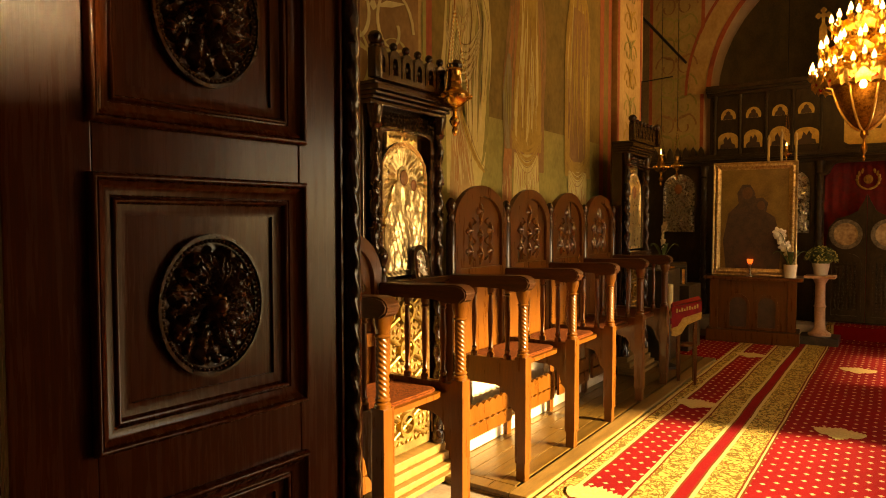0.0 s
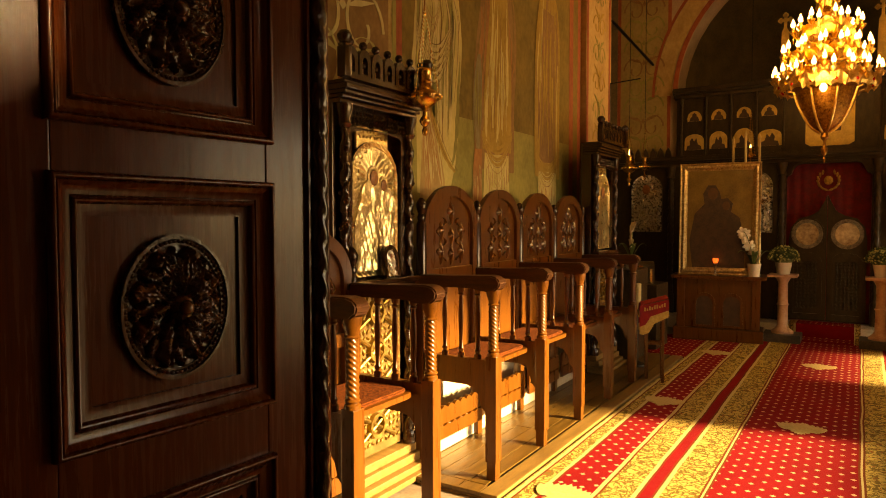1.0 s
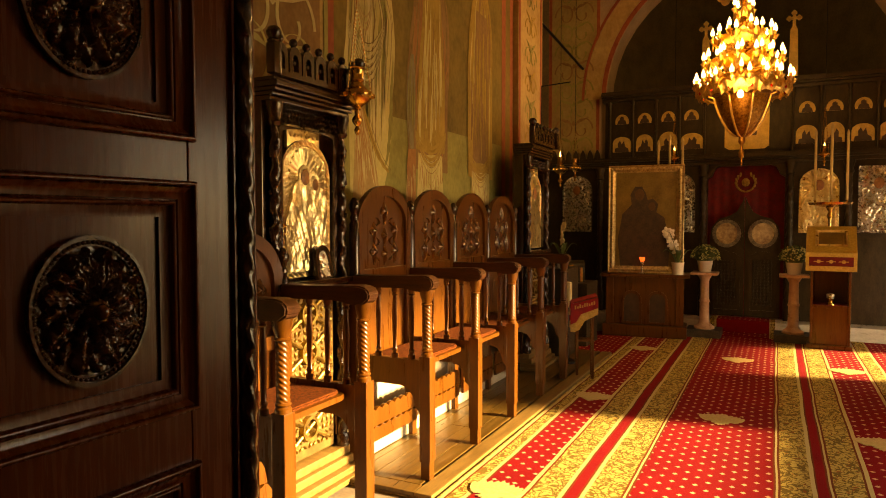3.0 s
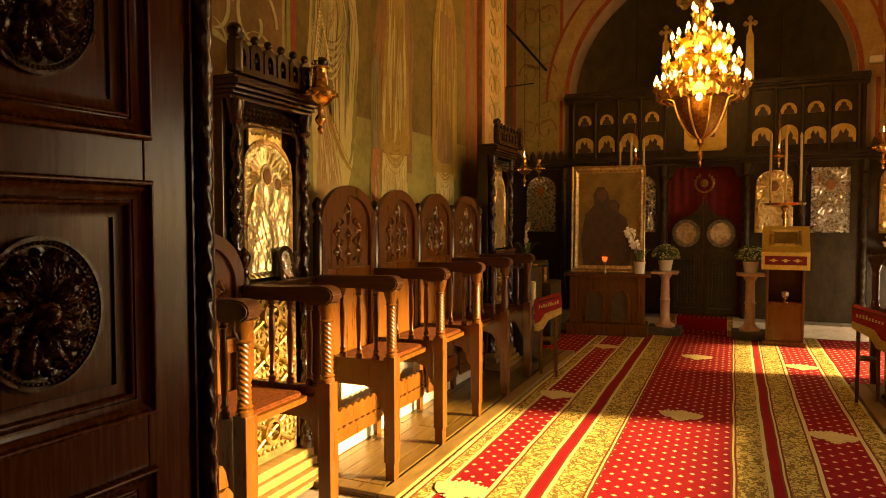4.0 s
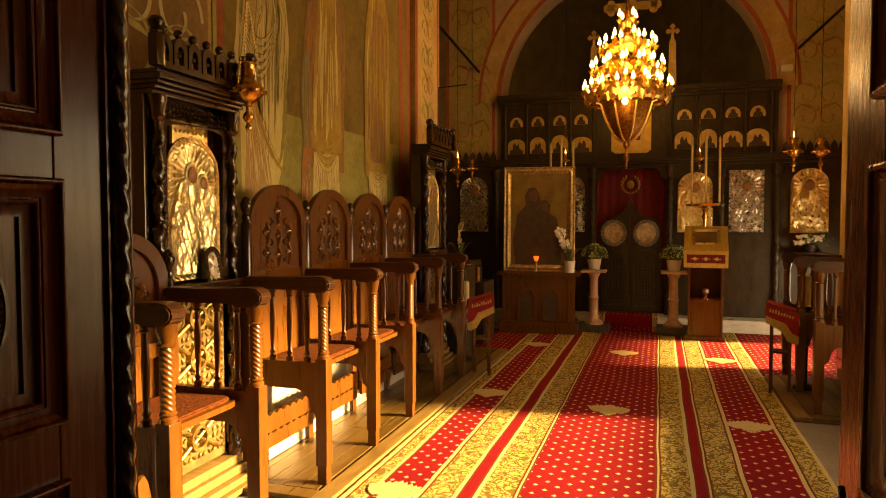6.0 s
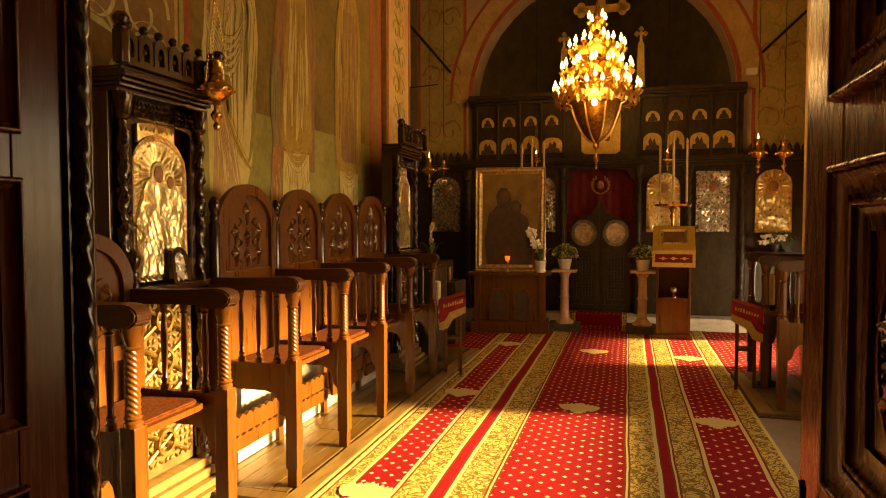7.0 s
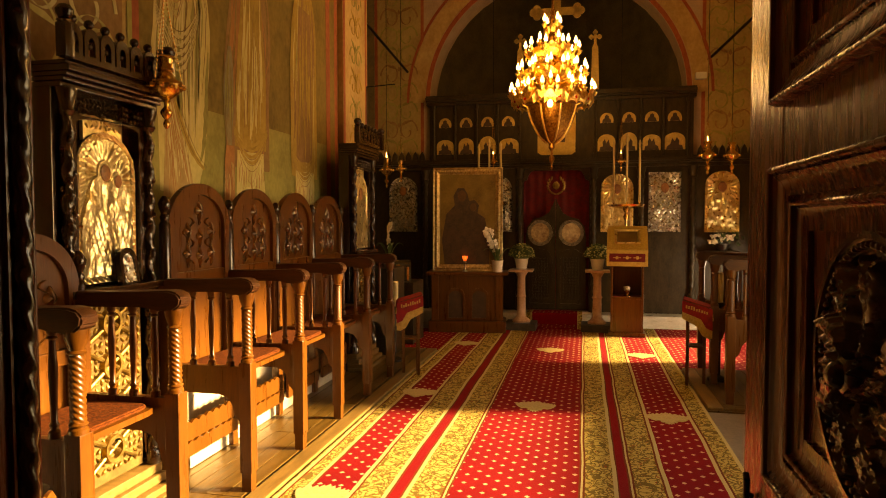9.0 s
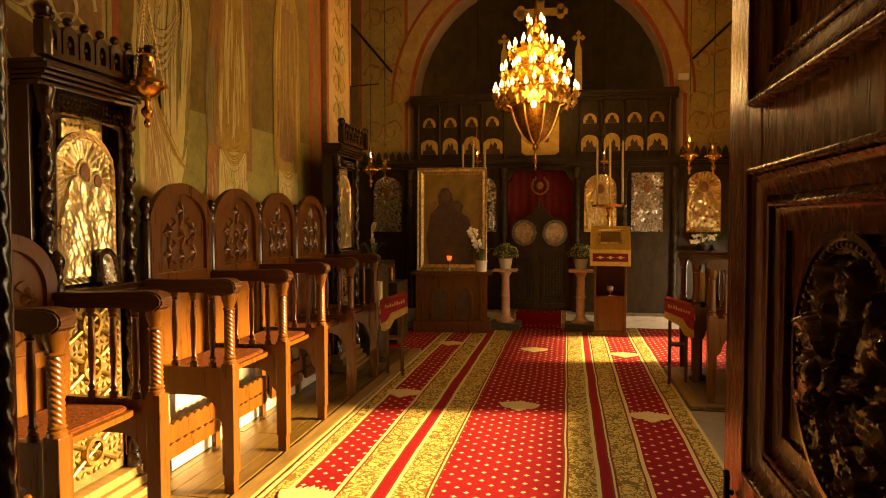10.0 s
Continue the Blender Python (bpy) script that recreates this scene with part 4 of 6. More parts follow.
# colonnettes
for x in (-3.3, -2.42, -1.62, -0.93, 0.18, 0.87, 1.6, 2.45):
    bm = B()
    lathe(bm, [(0.06, STEP), (0.06, 0.45), (0.045, 0.48)], 12)
    lathe(bm, [(0.04, 0.48 + 1.7 * i / 60) for i in range(61)], 14, twist=16.0, lobes=3, depth=0.16)
    lathe(bm, [(0.042, 2.18), (0.06, 2.2), (0.045, 2.24), (0.07, 2.33), (0.07, 2.36)], 12)
    part("colonnette", bm, screen_wood, screen, m=pose(x, SY - 0.045, 0))
for x in (-2.28, -1.94, -1.6, -1.27, -0.93, 0.2, 0.53, 0.86, 1.18, 1.52):
    bm = B()
    lathe(bm, [(0.025, 2.51), (0.025, 2.58), (0.017, 2.6), (0.017, 3.28), (0.028, 3.31), (0.03, 3.36)], 10)
    part("small_colonnette", bm, screen_wood, screen, m=pose(x, SY - 0.03, 0))


def set_icon(name, outline, mat, figure, depth=0.012):
    """A small flat painting let into the screen, with a plain dark shape in it."""
    bm = B()
    prism(bm, outline, SY - depth, SY - 0.001)
    ob = part(name, bm, mat, screen, "small gilded painted panel", smooth=False)
    bm = B()
    prism(bm, figure, SY - depth - 0.004, SY - depth - 0.001)
    part("painted_figure", bm, dark_paint, ob, "plain dark painted shape", smooth=False)
    return ob


rnd = random.Random(21)
for x in (-2.106, -1.771, -1.431, -1.11, 0.366, 0.69, 1.015, 1.338):
    out = [(x - 0.095, 3.02)] + [(x + 0.1 * math.cos(radians(a)), 3.06 + 0.11 * math.sin(radians(a))) for a in range(180, -1, -15)][::1] + [(x + 0.095, 3.02)]
    fig = [(x - 0.07, 3.02), (x + 0.07, 3.02), (x + 0.055, 3.07), (x + 0.03, 3.09), (x + 0.03, 3.12), (x, 3.14), (x - 0.03, 3.12), (x - 0.03, 3.09), (x - 0.055, 3.07)]
    set_icon("medallion", out, gold_paint, fig)
for i, (x, w) in enumerate(((-2.106, 0.27), (-1.771, 0.24), (-1.431, 0.26), (-1.1, 0.3), (0.366, 0.26), (0.69, 0.24), (1.015, 0.26), (1.338, 0.3))):
    out = [(x - w / 2, 2.6), (x + w / 2, 2.6)] + arc(x, 2.74, w / 2, 0.09 + 0.02 * (i % 3), 0, 180, 10)
    k = [(-0.4, 2.6), (0.4, 2.6), (0.36, 2.66), (0.2, 2.67), (0.22, 2.73), (0.1, 2.78), (0.0, 2.72), (-0.12, 2.77), (-0.2, 2.68), (-0.36, 2.65)]
    fig = [(x + a * w * (1 if i % 2 else -1), z) for a, z in (k if i % 2 else k[::-1])]
    set_icon("feast_panel", out, gold_paint, fig)
out = [(-0.66, 2.6), (-0.6, 2.56), (-0.15, 2.56), (-0.09, 2.6), (-0.09, 3.2), (-0.66, 3.2)]
set_icon("central_panel", out, gold_paint, [(-0.5, 2.75), (-0.25, 2.75), (-0.22, 2.95), (-0.3, 3.1), (-0.45, 3.1), (-0.52, 2.95)])
dull_silver = surface("dull silver", (0.1, 0.09, 0.07), (0.34, 0.31, 0.25), 30, (1, 1, 1), 0.36, 0.9, 0.5, 90)
# royal doors with round medallions, and the curtain behind
for s in (-1, 1):
    bm = B()
    prof = [(0.0, STEP + 0.02), (0.455, STEP + 0.02), (0.455, 1.3), (0.43, 1.46), (0.34, 1.58), (0.2, 1.62), (0.1, 1.68), (0.03, 1.82), (0.0, 1.9)]
    prism(bm, [(AXIS + s * (x + 0.004), z) for x, z in prof], SY + 0.03, SY + 0.06)
    leaf = part("royal_door", bm, screen_wood, screen, "carved royal door leaf with a round painting", smooth=False)
    ring = [(math.cos(a * math.tau / 32), math.sin(a * math.tau / 32)) for a in range(32)]
    bm = B()
    strip(bm, [(AXIS + s * 0.235 + 0.14 * c, 1.37 + 0.15 * d) for c, d in ring], [(AXIS + s * 0.235 + 0.19 * c, 1.37 + 0.2 * d) for c, d in ring], SY + 0.004, SY + 0.03, closed=True)
    part("medallion_frame", bm, dull_silver, leaf, "dull silver carved ring")
    bm = B()
    strip(bm, [(AXIS + s * 0.235 + 0.195 * c, 1.37 + 0.205 * d) for c, d in ring], [(AXIS + s * 0.235 + 0.21 * c, 1.37 + 0.22 * d) for c, d in ring], SY + 0.016, SY + 0.03, closed=True)
    part("outer_bead", bm, screen_wood, leaf)
    bm = B()
    strip(bm, arched(0.31, 0.28, 0.98, 0.1, 16, AXIS + s * 0.235), arched(0.37, 0.25, 0.98, 0.14, 16, AXIS + s * 0.235), SY + 0.012, SY + 0.03, closed=True)
    part("arched_frame", bm, screen_wood, leaf, smooth=False)
    bm = B()
    carved_strip(bm, AXIS + (0.1 if s > 0 else -0.37), AXIS + (0.37 if s > 0 else -0.1), 0.34, 1.0, SY + 0.026, 30 + s, 0.045, 0.02)
    part("carving", bm, screen_wood, leaf)["kind"] = "stuff"
    bm = B()
    prism(bm, [(AXIS + s * 0.235 + 0.14 * c, 1.37 + 0.15 * d) for c, d in ring], SY + 0.015, SY + 0.03)
    part("round_painting", bm, surface("pale tempera", (0.2, 0.1, 0.04), (0.66, 0.5, 0.28), 11, (1, 1, 1), 0.4, bump=0.05, fine=30), leaf, "pale round painting")
bm = B()
n = 90
for i in range(n):
    x0, x1 = (AXIS - 0.5 + k / n * 1.0 for k in (i, i + 1))
    y0, y1 = (SY + 0.13 + 0.005 * math.sin(k * 0.55) for k in (i, i + 1))
    bm.faces.new([bm.verts.new(v) for v in ((x0, y0, STEP), (x1, y1, STEP), (x1, y1, 2.4), (x0, y0, 2.4))])
bmesh.ops.remove_doubles(bm, verts=bm.verts, dist=0.0005)
curtain = solid("curtain", bm, red_cloth, "dark red velvet curtain closing the royal doorway", "curtain", smooth=True)
emblem = part("embroidered_emblem", ball(B(), (0, 0, 0), 0.055, sy=0.2, sz=1.1, u=14, v=8), old_gilt, curtain, "gold embroidered emblem", m=pose(AXIS, SY + 0.11, 2.1))
for s in (-1, 1):
    for i in range(7):
        a = radians(-75 + i * 22)
        leaf = ball(B(), (0, 0, 0), 0.03, sx=0.5, sy=0.2, sz=1.2, u=8, v=6)
        part("wreath_leaf", leaf, old_gilt, emblem, m=pose(s * 0.125 * math.cos(a), 0, 0.13 * math.sin(a), 0, s * (25 - math.degrees(a) * 0.6), 0))
# crest cross and flanking crosses
bm = B()


def trefoil_cross(bm, w, z0, z1, zc, t, y0, y1):
    box(bm, -t, y0, z0, t, y1, z1)
    box(bm, -w, y0 + 0.001, zc - t, w, y1 - 0.001, zc + t)
    for x, z in ((-w, zc), (w, zc), (0, z1)):
        for dx, dz in ((t, 0), (-t, 0), (0, t), (0, -t)):
            bmesh.ops.create_cone(bm, cap_ends=True, segments=14, radius1=t * 1.05, radius2=t * 1.05, depth=y1 - y0, matrix=pose(x + dx, (y0 + y1) / 2, z + dz, 90))


trefoil_cross(bm, 0.3, 3.5, 4.98, 4.72, 0.055, -0.02, 0.02)
part("crest_cross", bm, gold_paint, screen, "gilded cross on top of the screen", smooth=False, m=pose(AXIS, SY + 0.02, 0))
for x in (-0.93, 0.19):
    bm = B()
    prism(bm, [(-0.06, 3.5), (0.06, 3.5), (0.045, 4.15), (0, 4.24), (-0.045, 4.15)], -0.02, 0.02)
    trefoil_cross(bm, 0.06, 4.2, 4.38, 4.31, 0.018, -0.012, 0.012)
    part("side_cross", bm, gold_paint, screen, "slim gilded side figure panel with a cross", smooth=False, m=pose(x, SY + 0.02, 0))
# large icons of the lower row
grp = "large metal-covered icons of the screen"
icon("icon", "arched silver-covered icon on the dark screen", 0.465, 0.87, 0.22, silver, pose(-2.785, SY - 0.03, 1.385), 11, 1.0, grp, depth=0.03)
icon("icon", "arched silver-covered icon partly behind the framed icon", 0.465, 0.87, 0.22, silver, pose(-1.275, SY - 0.03, 1.385), 12, 1.0, grp, depth=0.03)
icon("icon", "arched gilded icon beside the royal doors", 0.475, 0.87, 0.22, gold, pose(0.525, SY - 0.03, 1.385), 13, 1.0, grp, depth=0.03)
icon("icon", "rectangular silver-gilt icon set on the side door", 0.455, 0.88, 0.0, silver, pose(1.205, SY - 0.03, 1.39), 14, 1.0, grp, depth=0.03)
icon("icon", "arched gilded icon above white flowers", 0.475, 0.89, 0.22, gold, pose(2.0, SY - 0.03, 1.385), 15, 1.0, grp, depth=0.03)
# steps before the screen
solid("step", box(B(), -3.44, 9.95, -0.01, 2.54, 10.3, STEP, 0.012), marble, "cream marble step before the icon screen", "step", "structure")
bm = B()
prof = [(9.62, 0.012), (9.93, 0.014), (9.94, 0.02), (9.942, 0.17), (9.95, 0.182), (10.29, 0.182), (10.29, 0.172), (9.956, 0.171), (9.95, 0.165), (9.949, 0.001), (9.62, 0.002)]
prism(bm, prof, 0, 0.82, Matrix(((0, 1, 0, 0), (1, 0, 0, 0), (0, 0, 1, 0), (0, 0, 0, 1))))
solid("step_rug", bm, carpet_material("dotted red rug", [(-1.8, "gold"), (0.06, "line"), (0.08, "red"), (0.74, "line"), (0.76, "gold")]), "small red dotted rug running up the marble step", "rug", m=pose(-0.79, 0, 0))


# ---- things before the screen ----
# large framed icon on its wooden stand
STAND = pose(-1.555, 9.2, 0, 0, 0, 6)
st = thing("icon_stand", "brown wooden stand with two small arched panels, on the carpet", "icon stand", STAND)
part("base", box(B(), -0.54, -0.16, 0.0, 0.54, 0.3, 0.16, 0.01), stall_wood, st, smooth=False)
part("body", box(B(), -0.48, -0.1, 0.16, 0.48, 0.26, 0.8, 0.006), stall_wood, st, smooth=False)
part("top_board", box(B(), -0.57, -0.17, 0.8, 0.57, 0.32, 0.845, 0.01), stall_wood, st, smooth=False)
for s in (-1, 1):
    part("corner_post", box(B(), s * 0.45 - 0.05, -0.115, 0.16, s * 0.45 + 0.05, -0.1, 0.8, 0.004), stall_wood, st, smooth=False)
for x in (-0.16, 0.17):
    bm = B()
    strip(bm, arched(0.2, 0.2, 0.48, 0.1, 14, x), arched(0.26, 0.17, 0.48, 0.14, 14, x), -0.115, -0.1, closed=True)
    a = part("arched_panel", bm, stall_wood, st, smooth=False)
    bm = B()
    prism(bm, arched(0.2, 0.2, 0.48, 0.1, 14, x), -0.104, -0.1)
    part("panel_painting", bm, dark_paint, a, "dark small painting", smooth=False)

tarnished = surface("tarnished gilt silver", (0.24, 0.15, 0.06), (0.66, 0.5, 0.26), 20, (1, 1, 1), 0.38, 1.0, 0.4, 70)
fr = thing("framed_icon", "large dark icon in a tarnished gilt frame, leaning on its stand", "icon", STAND @ pose(0, -0.06, 0.846, -3))
W, H = 0.98, 1.46
bm = B()
moulding(bm, -W / 2, W / 2, 0, H, [(0, -0.03), (0, 0.012), (0.01, 0.02), (0.03, 0.014), (0.06, 0.022), (0.085, 0.012), (0.1, 0.008), (0.1, -0.01)])
f = part("frame", bm, tarnished, fr, "wide embossed gilt frame", smooth=False)
bm = B()
for a, c in (((-0.45, 0.05), (0.45, 0.05)), ((-0.45, H - 0.05), (0.45, H - 0.05)), ((-0.44, 0.1), (-0.44, H - 0.1)), ((0.44, 0.1), (0.44, H - 0.1))):
    n = int(math.hypot(c[0] - a[0], c[1] - a[1]) / 0.045)
    for i in range(n + 1):
        t = i / n
        bmesh.ops.create_icosphere(bm, subdivisions=1, radius=0.019, matrix=pose(a[0] + (c[0] - a[0]) * t, -0.02, a[1] + (c[1] - a[1]) * t, 0, 45 * (1 if i % 2 else -1)) @ Matrix.Diagonal((0.6, 0.5, 1.3, 1)))
part("frame_embossing", bm, tarnished, f)
old_gold = surface("dim old gold ground", (0.14, 0.09, 0.025), (0.27, 0.18, 0.055), 5, (1, 1, 1), 0.35, 0.3, 0.1, 60)
part("painting", box(B(), -W / 2 + 0.1, 0.0, 0.1, W / 2 - 0.1, 0.03, H - 0.1), old_gold, fr, "dim gold painted ground", smooth=False)
bm = B()
figure = [(-0.32, 0.1), (0.3, 0.1), (0.31, 0.45), (0.24, 0.75), (0.14, 0.82), (0.16, 0.93), (0.1, 1.0), (0.02, 0.99), (-0.0, 1.08), (-0.05, 1.17), (-0.14, 1.17), (-0.2, 1.06), (-0.18, 0.93), (-0.3, 0.8), (-0.36, 0.45)]
prism(bm, figure, -0.004, -0.001)
part("painted_figure", bm, dark_paint, fr, "plain dark painted shape", smooth=False)
bm = B()
for x, z, r in ((-0.08, 1.06, 0.06), (0.08, 0.9, 0.045)):
    prism(bm, arc(x, z, r, r * 1.3, 0, 360, 18)[:-1], -0.007, -0.0045)
part("painted_patch", bm, surface("dim brown tempera", (0.07, 0.035, 0.014), (0.13, 0.065, 0.026), 20, rough=0.5), fr, "plain brown ovals", smooth=False)


def candle(parent, x, y, z0, z1, r, lit=False):
    bm = B()
    lathe(bm, [(r, z0), (r, z1), (r * 0.7, z1 + 0.004)], 10)
    part("candle", bm, wax, parent, m=pose(x, y, 0))
    bm = B()
    lathe(bm, [(0.012, z1 + 0.004), (0.02, z1 + 0.03), (0.012, z1 + 0.06), (0.002, z1 + 0.085)], 10)
    part("candle_tip", bm, wax if not lit else small_flame, parent, "pale pointed bulb", m=pose(x, y, 0))


def candelabrum(label, x, y, tray_z, tops, group="candle stands"):
    c = thing("candle_stand", label, "candle stand", pose(x, y, 0), group)
    z = tray_z
    part("foot", lathe(B(), [(0.16, 0.0), (0.16, 0.02), (0.09, 0.05), (0.04, 0.1), (0.02, 0.14)], 20), brass, c)
    part("stem", lathe(B(), [(0.018, 0.14), (0.018, 0.5), (0.035, 0.53), (0.018, 0.56), (0.018, z - 0.2), (0.04, z - 0.15), (0.02, z - 0.1), (0.05, z - 0.04)], 14), brass, c)
    part("tray", lathe(B(), [(0.05, z - 0.04), (0.23, z - 0.01), (0.25, z + 0.02), (0.24, z + 0.02), (0.2, z)], 28), brass, c)
    for i, (dx, dy, z1) in enumerate(tops):
        bm = B()
        lathe(bm, [(0.018, z), (0.012, z + 0.02), (0.014, z + 0.05)], 10)
        part("socket", bm, brass, c, m=pose(dx, dy, 0))
        candle(c, dx, dy, z + 0.05, z1, 0.016)
    return c


candelabrum("brass candle stand with three tall candles behind the lectern", 0.62, 9.62, 1.76, ((-0.17, 0, 2.62), (0.0, -0.1, 2.68), (0.18, 0.02, 2.6)))
candelabrum("brass candle stand with three tall candles behind the framed icon", -1.33, 9.66, 1.8, ((-0.14, 0, 2.6), (0.02, -0.05, 2.66), (0.18, 0.02, 2.62)))

# red glass lamp on the stand
rl = thing("glass_lamp", "small red glass oil lamp on a silver foot, lit", "oil lamp", STAND @ pose(-0.03, -0.11, 0.846))
part("foot", lathe(B(), [(0.04, 0), (0.04, 0.01), (0.012, 0.03), (0.01, 0.1), (0.022, 0.12), (0.012, 0.135), (0.03, 0.16)], 14), silver, rl)
part("glass", lathe(B(), [(0.02, 0.16), (0.032, 0.185), (0.036, 0.22), (0.033, 0.22), (0.016, 0.17)], 16), red_glow, rl, "glowing ruby glass cup")


def orchid(label, m, scale=1.0, seed=1):
    o = thing("orchid", label, "potted orchid", m)
    part("pot", lathe(B(), [(0.05, 0), (0.065, 0.12), (0.07, 0.13), (0.062, 0.13), (0.055, 0.1)], 18), white_pot, o)
    rnd = random.Random(seed)
    for i in range(5):
        bm = B()
        a = i * 1.3
        rows = []
        for k in range(7):
            t = k / 6
            r, w = 0.02 + 0.14 * t, 0.028 * math.sin(math.pi * min(0.98, t * 0.9 + 0.08))
            z = 0.12 + 0.14 * math.sin(t * 2.2)
            d = Vector((math.cos(a), math.sin(a), 0))
            s = Vector((-d.y, d.x, 0))
            rows.append([bm.verts.new(d * r + s * w * c + Vector((0, 0, z + 0.008 * abs(c)))) for c in (-1, 0, 1)])
        for p, q in zip(rows, rows[1:]):
            for k in range(2):
                bm.faces.new((p[k], p[k + 1], q[k + 1], q[k]))
        part("leaf", bm, leaf_green, o)
    bm = B()
    pts = [Vector((0.02 * math.sin(t * 3) + 0.1 * t * t, 0, 0.12 + 0.45 * t - 0.12 * t ** 3)) for t in [k / 10 for k in range(11)]]
    for p, q in zip(pts, pts[1:]):
        rod(bm, p, q, 0.004, 6)
    part("stem", bm, leaf_green, o)
    for k in range(8):
        p = pts[3 + k if k < 8 else 10]
        bm = B()
        c = p + Vector((rnd.uniform(-0.03, 0.03), rnd.uniform(-0.03, 0.0), rnd.uniform(-0.02, 0.02)))
        q = pose(*c, rnd.uniform(50, 100), rnd.uniform(-40, 40), rnd.uniform(-30, 30))
        for j in range(5):
            e = q @ pose(0, 0, 0, 0, 0, 72 * j) @ Matrix.Translation((0.026, 0, 0)) @ Matrix.Diagonal((1.2, 0.8, 0.22, 1))
            bmesh.ops.create_icosphere(bm, subdivisions=1, radius=0.026, matrix=e)
        part("blossom", bm, petal_white, o)
    o.scale = (scale,) * 3
    return o


orchid("white orchid in a white pot on the icon stand", STAND @ pose(0.42, -0.11, 0.846, 0, 0, 200), 1.25, 4)
orchid("white orchid standing beside the far shrine", pose(*near(-2.05, 6.98, 1.05), 0, 0, -60), 1.06, 6)
ob = solid("side_table", box(B(), -2.35, 6.78, 0.116, -1.93, 7.2, 1.05, 0.01), screen_wood, "dark small cabinet beside the far shrine", "cabinet", m=NEAR)


def flower_pedestal(x, y):
    p = thing("pedestal", "turned pink marble pedestal with a square foot", "pedestal", pose(x, y, 0), "marble flower pedestals")
    part("foot", box(B(), -0.22, -0.2, 0.0, 0.22, 0.2, 0.1, 0.01), dark_stone, p, "dark low foot", smooth=False)
    part("shaft", lathe(B(), [(0.13, 0.1), (0.13, 0.13), (0.09, 0.16), (0.065, 0.2), (0.06, 0.45), (0.075, 0.47), (0.06, 0.49), (0.055, 0.75), (0.08, 0.8), (0.1, 0.83)], 20), pink_marble, p)
    part("slab", box(B(), -0.17, -0.17, 0.83, 0.17, 0.17, 0.862, 0.006), pink_marble, p, smooth=False)
    f = thing("potted_flowers", "bushy pale chrysanthemum in a white pot on a pedestal", "potted flowers", pose(x, y, 0.863), "potted flowers on pedestals")
    part("pot", lathe(B(), [(0.075, 0), (0.105, 0.17), (0.115, 0.18), (0.115, 0.2), (0.1, 0.2), (0.09, 0.17)], 20), white_pot, f)
    rnd = random.Random(int((x + 5) * 100))
    leaves, blooms = B(), B()
    for i in range(620):
        a, b2 = rnd.uniform(0, math.tau), rnd.uniform(0.0, 1.0)
        r = 0.19 * (0.78 + 0.24 * rnd.random())
        c = Vector((r * math.cos(a) * math.sqrt(1 - b2 * b2), r * math.sin(a) * math.sqrt(1 - b2 * b2), 0.2 + 0.17 * b2 + rnd.uniform(-0.03, 0.0)))
        q = Matrix.Translation(c) @ Euler((rnd.uniform(-1, 1), rnd.uniform(-1, 1), rnd.uniform(0, 6.3))).to_matrix().to_4x4()
        if i % 3:
            w, l2 = 0.011, 0.024
            leaves.faces.new([leaves.verts.new(q @ Vector(v)) for v in ((0, -l2, 0), (w, 0, 0.005), (0, l2, 0), (-w, 0, 0.005))])
        else:
            bmesh.ops.create_icosphere(blooms, subdivisions=1, radius=0.012, matrix=q @ Matrix.Diagonal((1.2, 1.2, 0.6, 1)))
    ball(leaves, (0, 0, 0.21), 0.13, sz=0.75, u=14, v=8)
    part("foliage", leaves, leaf_green, f, "dense small leaves", smooth=False)["kind"] = "stuff"
    part("blooms", blooms, petal_yellow, f, "many small pale flowers", smooth=False)["kind"] = "stuff"


dark_stone = surface("dark stone", (0.03, 0.024, 0.018), (0.08, 0.062, 0.045), 8, (1, 1, 1), 0.5, bump=0.2)
flower_pedestal(-0.83, 9.55)
flower_pedestal(0.235, 9.6)

# lectern with a sloping icon
lec = thing("lectern", "brown wooden lectern draped with gold and crimson cloth", "lectern", pose(0.62, 9.3, 0, 0, 0, -3))
for x in (-0.21, 0.19):
    part("side_panel", box(B(), x, -0.12, 0.02, x + 0.025, 0.2, 1.0, 0.004), stall_wood, lec, smooth=False)
part("plinth", box(B(), -0.24, -0.16, 0.0, 0.24, 0.22, 0.05, 0.006), stall_wood, lec, smooth=False)
part("front_panel", box(B(), -0.185, -0.11, 0.05, 0.19, -0.085, 0.5, 0.004), stall_wood, lec, smooth=False)
part("shelf", box(B(), -0.185, -0.13, 0.5, 0.19, 0.19, 0.53, 0.004), stall_wood, lec, smooth=False)
part("back_panel", box(B(), -0.185, 0.165, 0.05, 0.19, 0.19, 1.05, 0.004), stall_wood, lec, smooth=False)
top = part("sloping_top", box(B(), -0.26, -0.24, -0.02, 0.26, 0.26, 0.02, 0.006), stall_wood, lec, smooth=False, m=pose(0, 0.0, 1.3, 38))
cl = thing("lectern_cloth", "gold cloth with a crimson embroidered band over the lectern", "cloth", pose(0.62, 9.3, 0, 0, 0, -3))
part("drape", box(B(), -0.265, -0.25, 0.021, 0.265, 0.26, 0.028, 0.003), gold_cloth, cl, smooth=False, m=pose(0, 0.0, 1.3, 38))
part("front_fall", box(B(), -0.265, -0.222, 0.95, 0.265, -0.212, 1.165, 0.003), gold_cloth, cl, smooth=False)
part("band", box(B(), -0.23, -0.226, 1.01, 0.23, -0.2225, 1.12, 0.001), red_cloth, cl, "crimson band", smooth=False)
bm = B()
